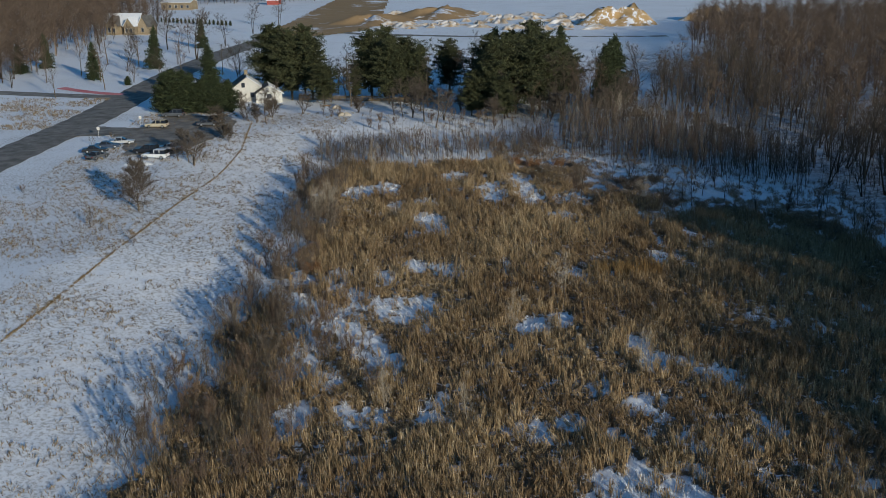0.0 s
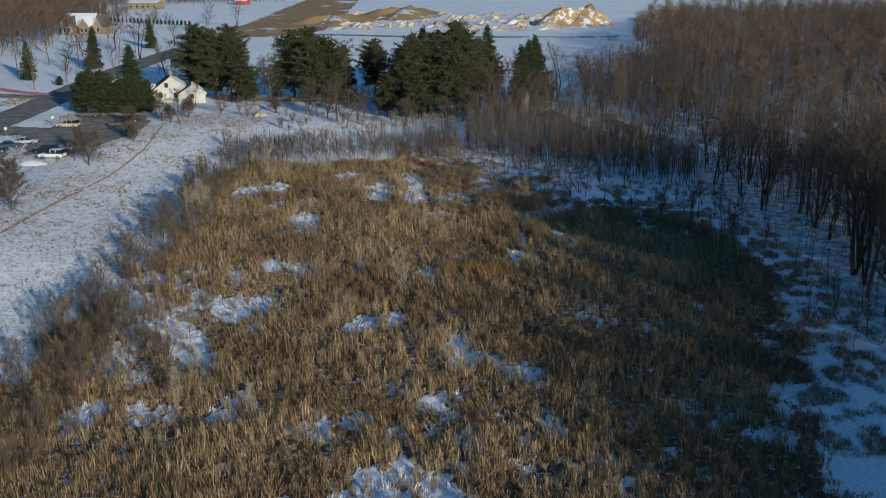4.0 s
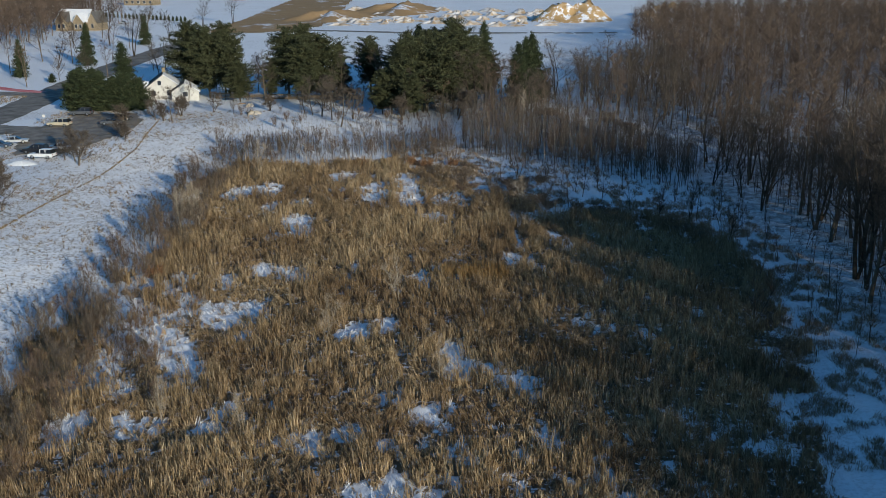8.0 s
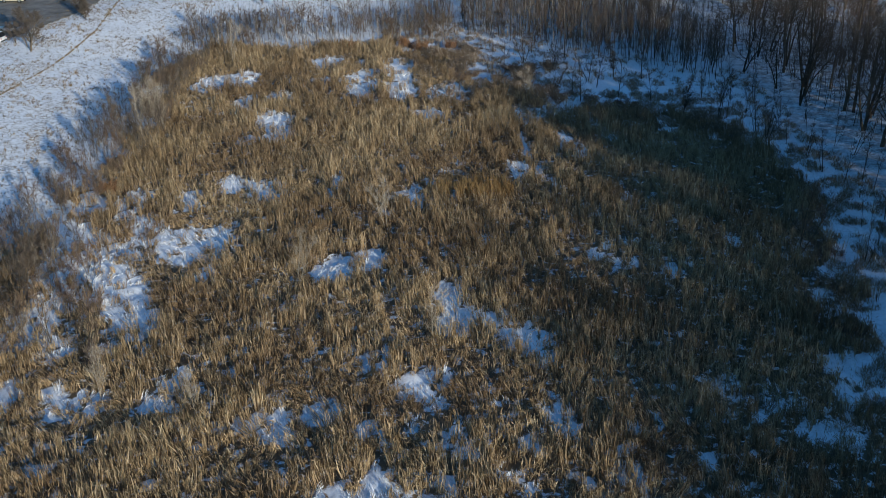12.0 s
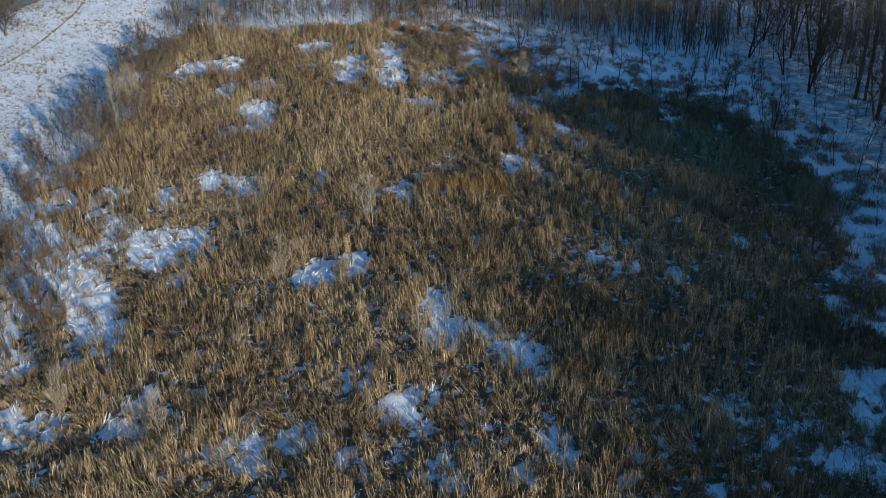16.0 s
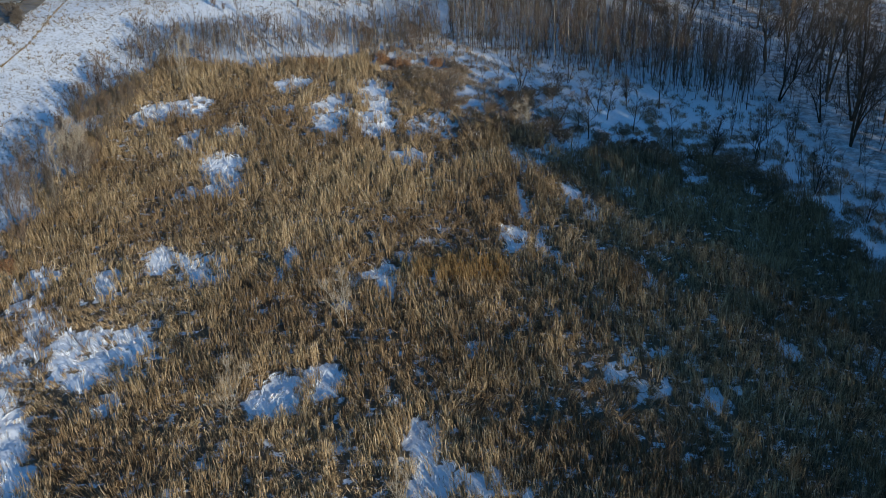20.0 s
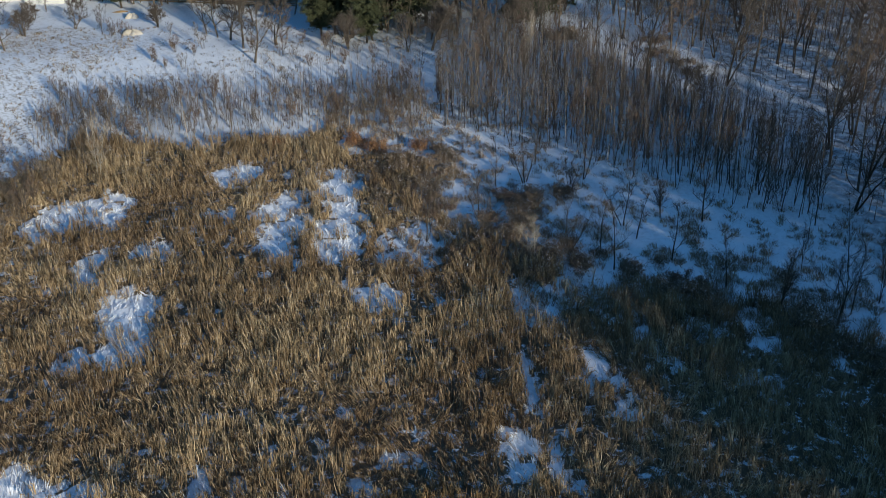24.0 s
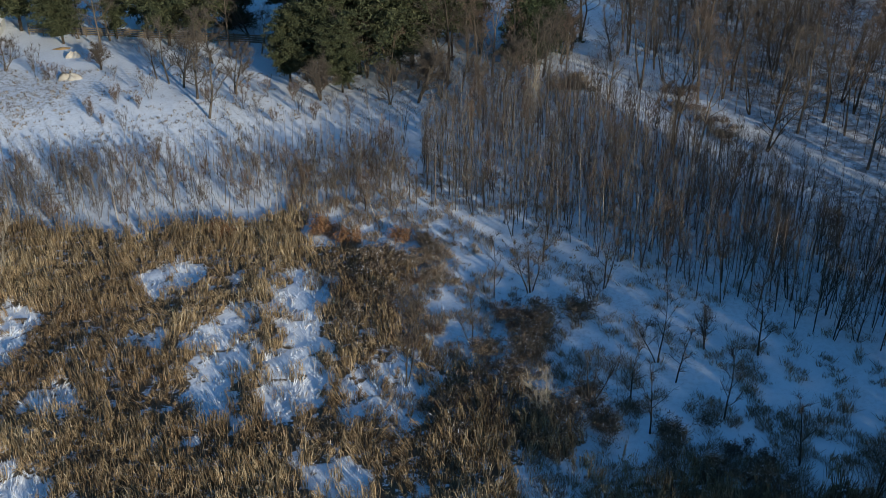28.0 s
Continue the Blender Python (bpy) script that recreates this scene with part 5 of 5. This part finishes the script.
white = gable_house("white_house", "white clapboard house with snowy grey roofs", -55.5, 230.5, 12,
                    [(-4.2, 4.2, 0, 9, 3.2, 6.2, "y", SIDING, SHINGLE, ROOF_SNOW), (2.0, 8.6, -3.4, 3.0, 2.3, 4.4, "y", SIDING, SHINGLE, ROOF_SNOW), (-7.5, -4.2, 1, 7, 2.4, 4.0, "x", SIDING, ROOF_SNOW, SHINGLE)])
window(white, -1.0, 0, 3.6, 0.9, 1.2)
window(white, 1.2, 0, 1.0, 1.0, 1.3)
window(white, -2.6, 0, 1.0, 1.0, 1.3)
window(white, 5.3, -3.4, 1.0, 1.2, 1.2)
window(white, 8.6, -1.0, 0.9, 1.1, 1.2, "x")
part("chimney", boxes("chimney", BRICK, ((-0.4, 5.2, 5.0), (0.4, 6.0, 7.3)), ((-0.48, 5.12, 7.3), (0.48, 6.08, 7.45))), white)
brick = gable_house("brick_house", "large tan brick house with steep snowy roofs", -129, 392, -8,
                    [(-10, 6, 0, 10, 4.3, 9.0, "x", BRICK, ROOF_SNOW, SHINGLE), (-8, -2, -3, 4, 4.3, 8.0, "y", BRICK, ROOF_SNOW, SHINGLE), (1, 6, -2.4, 4, 4.3, 7.6, "y", BRICK, ROOF_SNOW, ROOF_SNOW), (6, 11, 1, 9, 4.0, 8.2, "y", BRICK, ROOF_SNOW, SHINGLE)])
for wx, wy in ((-6.2, -3), (-3.8, -3), (2.4, -2.4), (4.6, -2.4), (8.5, 1), (-0.5, 0)):
    window(brick, wx, wy, 1.2, 1.2, 1.8)
shed = gable_house("long_shed", "long tan building with a snowy low roof", -134, 520, 0, [(-10, 10, 0, 10, 4.5, 6.0, "x", BRICK, ROOF_SNOW, ROOF_SNOW)])
for k in range(5):
    window(shed, -8 + 4 * k, 0, 1.2, 1.6, 1.6)
barn = gable_house("red_barn", "small red barn among far trees", -84, 560, 5, [(-4, 4, 0, 7, 3.0, 5.0, "x", BARN_RED, ROOF_SNOW, ROOF_SNOW)])
grey = gable_house("grey_house", "low house with a snow-covered roof in the woods", -176, 420, 15, [(-7, 7, 0, 9, 3.0, 6.2, "x", SIDING, ROOF_SNOW, ROOF_SNOW)])
window(grey, -3, 0, 1.0, 1.2, 1.3)
window(grey, 3, 0, 1.0, 1.2, 1.3)


def rail_fence(x0, y0, x1, y1):
    ground = at((x0 + x1) / 2, (y0 + y1) / 2)
    (x0, x1), (y0, y1) = site([x0, x1], [y0, y1])
    root = tagged(new("garden_fence"), "dark weathered board fence behind the field", "fence")
    long = math.hypot(x1 - x0, y1 - y0)
    count = int(long / 2.4)
    post = boxes("post", WOOD, ((-0.07, -0.07, -0.3), (0.07, 0.07, 1.55)), bevel=0.01)
    board = boxes("board", WOOD, ((0.0, -0.1, -0.11), (2.4, -0.07, 0.11)))
    for k in range(count + 1):
        part("post", post, root).location = (k * 2.4, 0, 0)
        if k < count:
            for z in (0.3, 0.62, 0.94, 1.26):
                part("board", board, root).location = (k * 2.4, 0, z)
    root.matrix_basis = pose(float(x0), float(y0), ground, 0, 0, math.degrees(math.atan2(y1 - y0, x1 - x0)))


rail_fence(-42, 230.8, -2, 225.8)


def heap(name, label, category, x, y, rx, ry, tall, material, seed, ridges=3, group="", sharp=1.2):
    """An uneven mound of earth, sand, snow or stone."""
    V, F, rings, sides = [], [], 9, 28
    r = random.Random(seed)
    ph = [(r.uniform(0, 6.28), r.randrange(2, 7), r.uniform(0.03, 0.10)) for _ in range(ridges + 2)]
    for k in range(rings + 1):
        f = k / rings
        for s in range(sides):
            a = 2 * math.pi * s / sides
            wob = 1 + sum(m * math.sin(n * a + p + 2 * f) for p, n, m in ph)
            V.append((math.cos(a) * rx * f * wob, math.sin(a) * ry * f * wob, tall * math.cos(1.57 * f) ** sharp * (1 + (r.uniform(-0.14, 0.14) if k else 0)) * (1 + 2.2 * (wob - 1) * min(1, 3 * f)) - 0.15 * f))
    for k in range(rings):
        for s in range(sides):
            a, b = k * sides + s, k * sides + (s + 1) % sides
            F.append((a, a + sides, b + sides, b))
    ob = tagged(new(name, mesh_of(name, V, F, material, True)), label, category, group)
    ob.matrix_basis = spot(x, y) @ pose(0, 0, 0, 0, 0, r.uniform(-20, 20))
    return ob


heap("snow_pile", "ploughed snow pile beside a parked car", "snow", -67.5, 163.6, 3.0, 1.6, 0.7, ROOF_SNOW, 1, sharp=0.6)
heap("boulder", "pale boulder lying in the snow", "rock", -31.6, 219.6, 1.1, 0.8, 0.7, ROCK, 2, sharp=0.5)
heap("boulder", "pale boulder dusted with snow", "rock", -29.4, 210.1, 1.6, 0.9, 0.7, ROCK, 3, sharp=0.5)
heap("needle_litter", "ring of orange fallen needles under a pine", "litter", -34.5, 223.6, 2.2, 1.0, 0.2, ORANGE_SAND, 8)
heap("sand_mound", "steep orange sand mound with snow in its gullies", "mound", 101, 441, 20, 12, 7, SAND, 4, 5, "mounds of the sand pit")
heap("sand_mound", "long low orange sand mound", "mound", 158, 468, 14, 7, 5, SAND, 5, 5, "mounds of the sand pit")
heap("sand_mound", "brown graded bank of bare earth", "mound", -22, 455, 22, 40, 3.5, PIT, 6, 3, "mounds of the sand pit")
heap("sand_mound", "brown bank of bare earth with snow", "mound", 14, 490, 24, 34, 4, PIT, 7, 4, "mounds of the sand pit")
rr = random.Random(33)
for k in range(80):
    heap("rubble_mound", "snowy rubble mound in the sand pit", "mound", rr.uniform(-18, 95), rr.uniform(415, 500), rr.uniform(2, 8), rr.uniform(2, 5), rr.uniform(0.5, 1.9), CLODS, 100 + k, 4, "mounds of the sand pit")


def utility_pole(x, y, tall):
    root = tagged(new("utility_pole"), "wooden utility pole with one crossarm", "pole", "utility poles")
    V, F = [], []
    tube(V, F, (0, 0, -0.3), (0, 0, tall), 0.16, 0.11, 8)
    part("pole", mesh_of("pole", V, F, WOOD, True), root)
    part("crossarm", boxes("crossarm", WOOD, ((-1.2, -0.16, tall - 0.7), (1.2, -0.06, tall - 0.55))), root)
    for k in (-1.1, -0.4, 0.4, 1.1):
        part("insulator", boxes("insulator", STEEL, ((k - 0.04, -0.15, tall - 0.55), (k + 0.04, -0.07, tall - 0.38))), root)
    root.matrix_basis = spot(x, y, 0, 10)


utility_pole(-99.6, 295, 9)
utility_pole(-134.7, 312, 9)
utility_pole(-102.8, 263, 9)


def sign_post(x, y):
    root = tagged(new("sign_post"), "small sign on a thin steel post", "sign", "road signs")
    part("post", boxes("post", STEEL, ((-0.03, -0.03, -0.2), (0.03, 0.03, 2.2))), root)
    part("plate", boxes("plate", STEEL, ((-0.3, -0.05, 1.6), (0.3, -0.03, 2.2))), root)
    root.matrix_basis = spot(x, y, 0, 20)


sign_post(-82, 188)
sign_post(-76, 200)
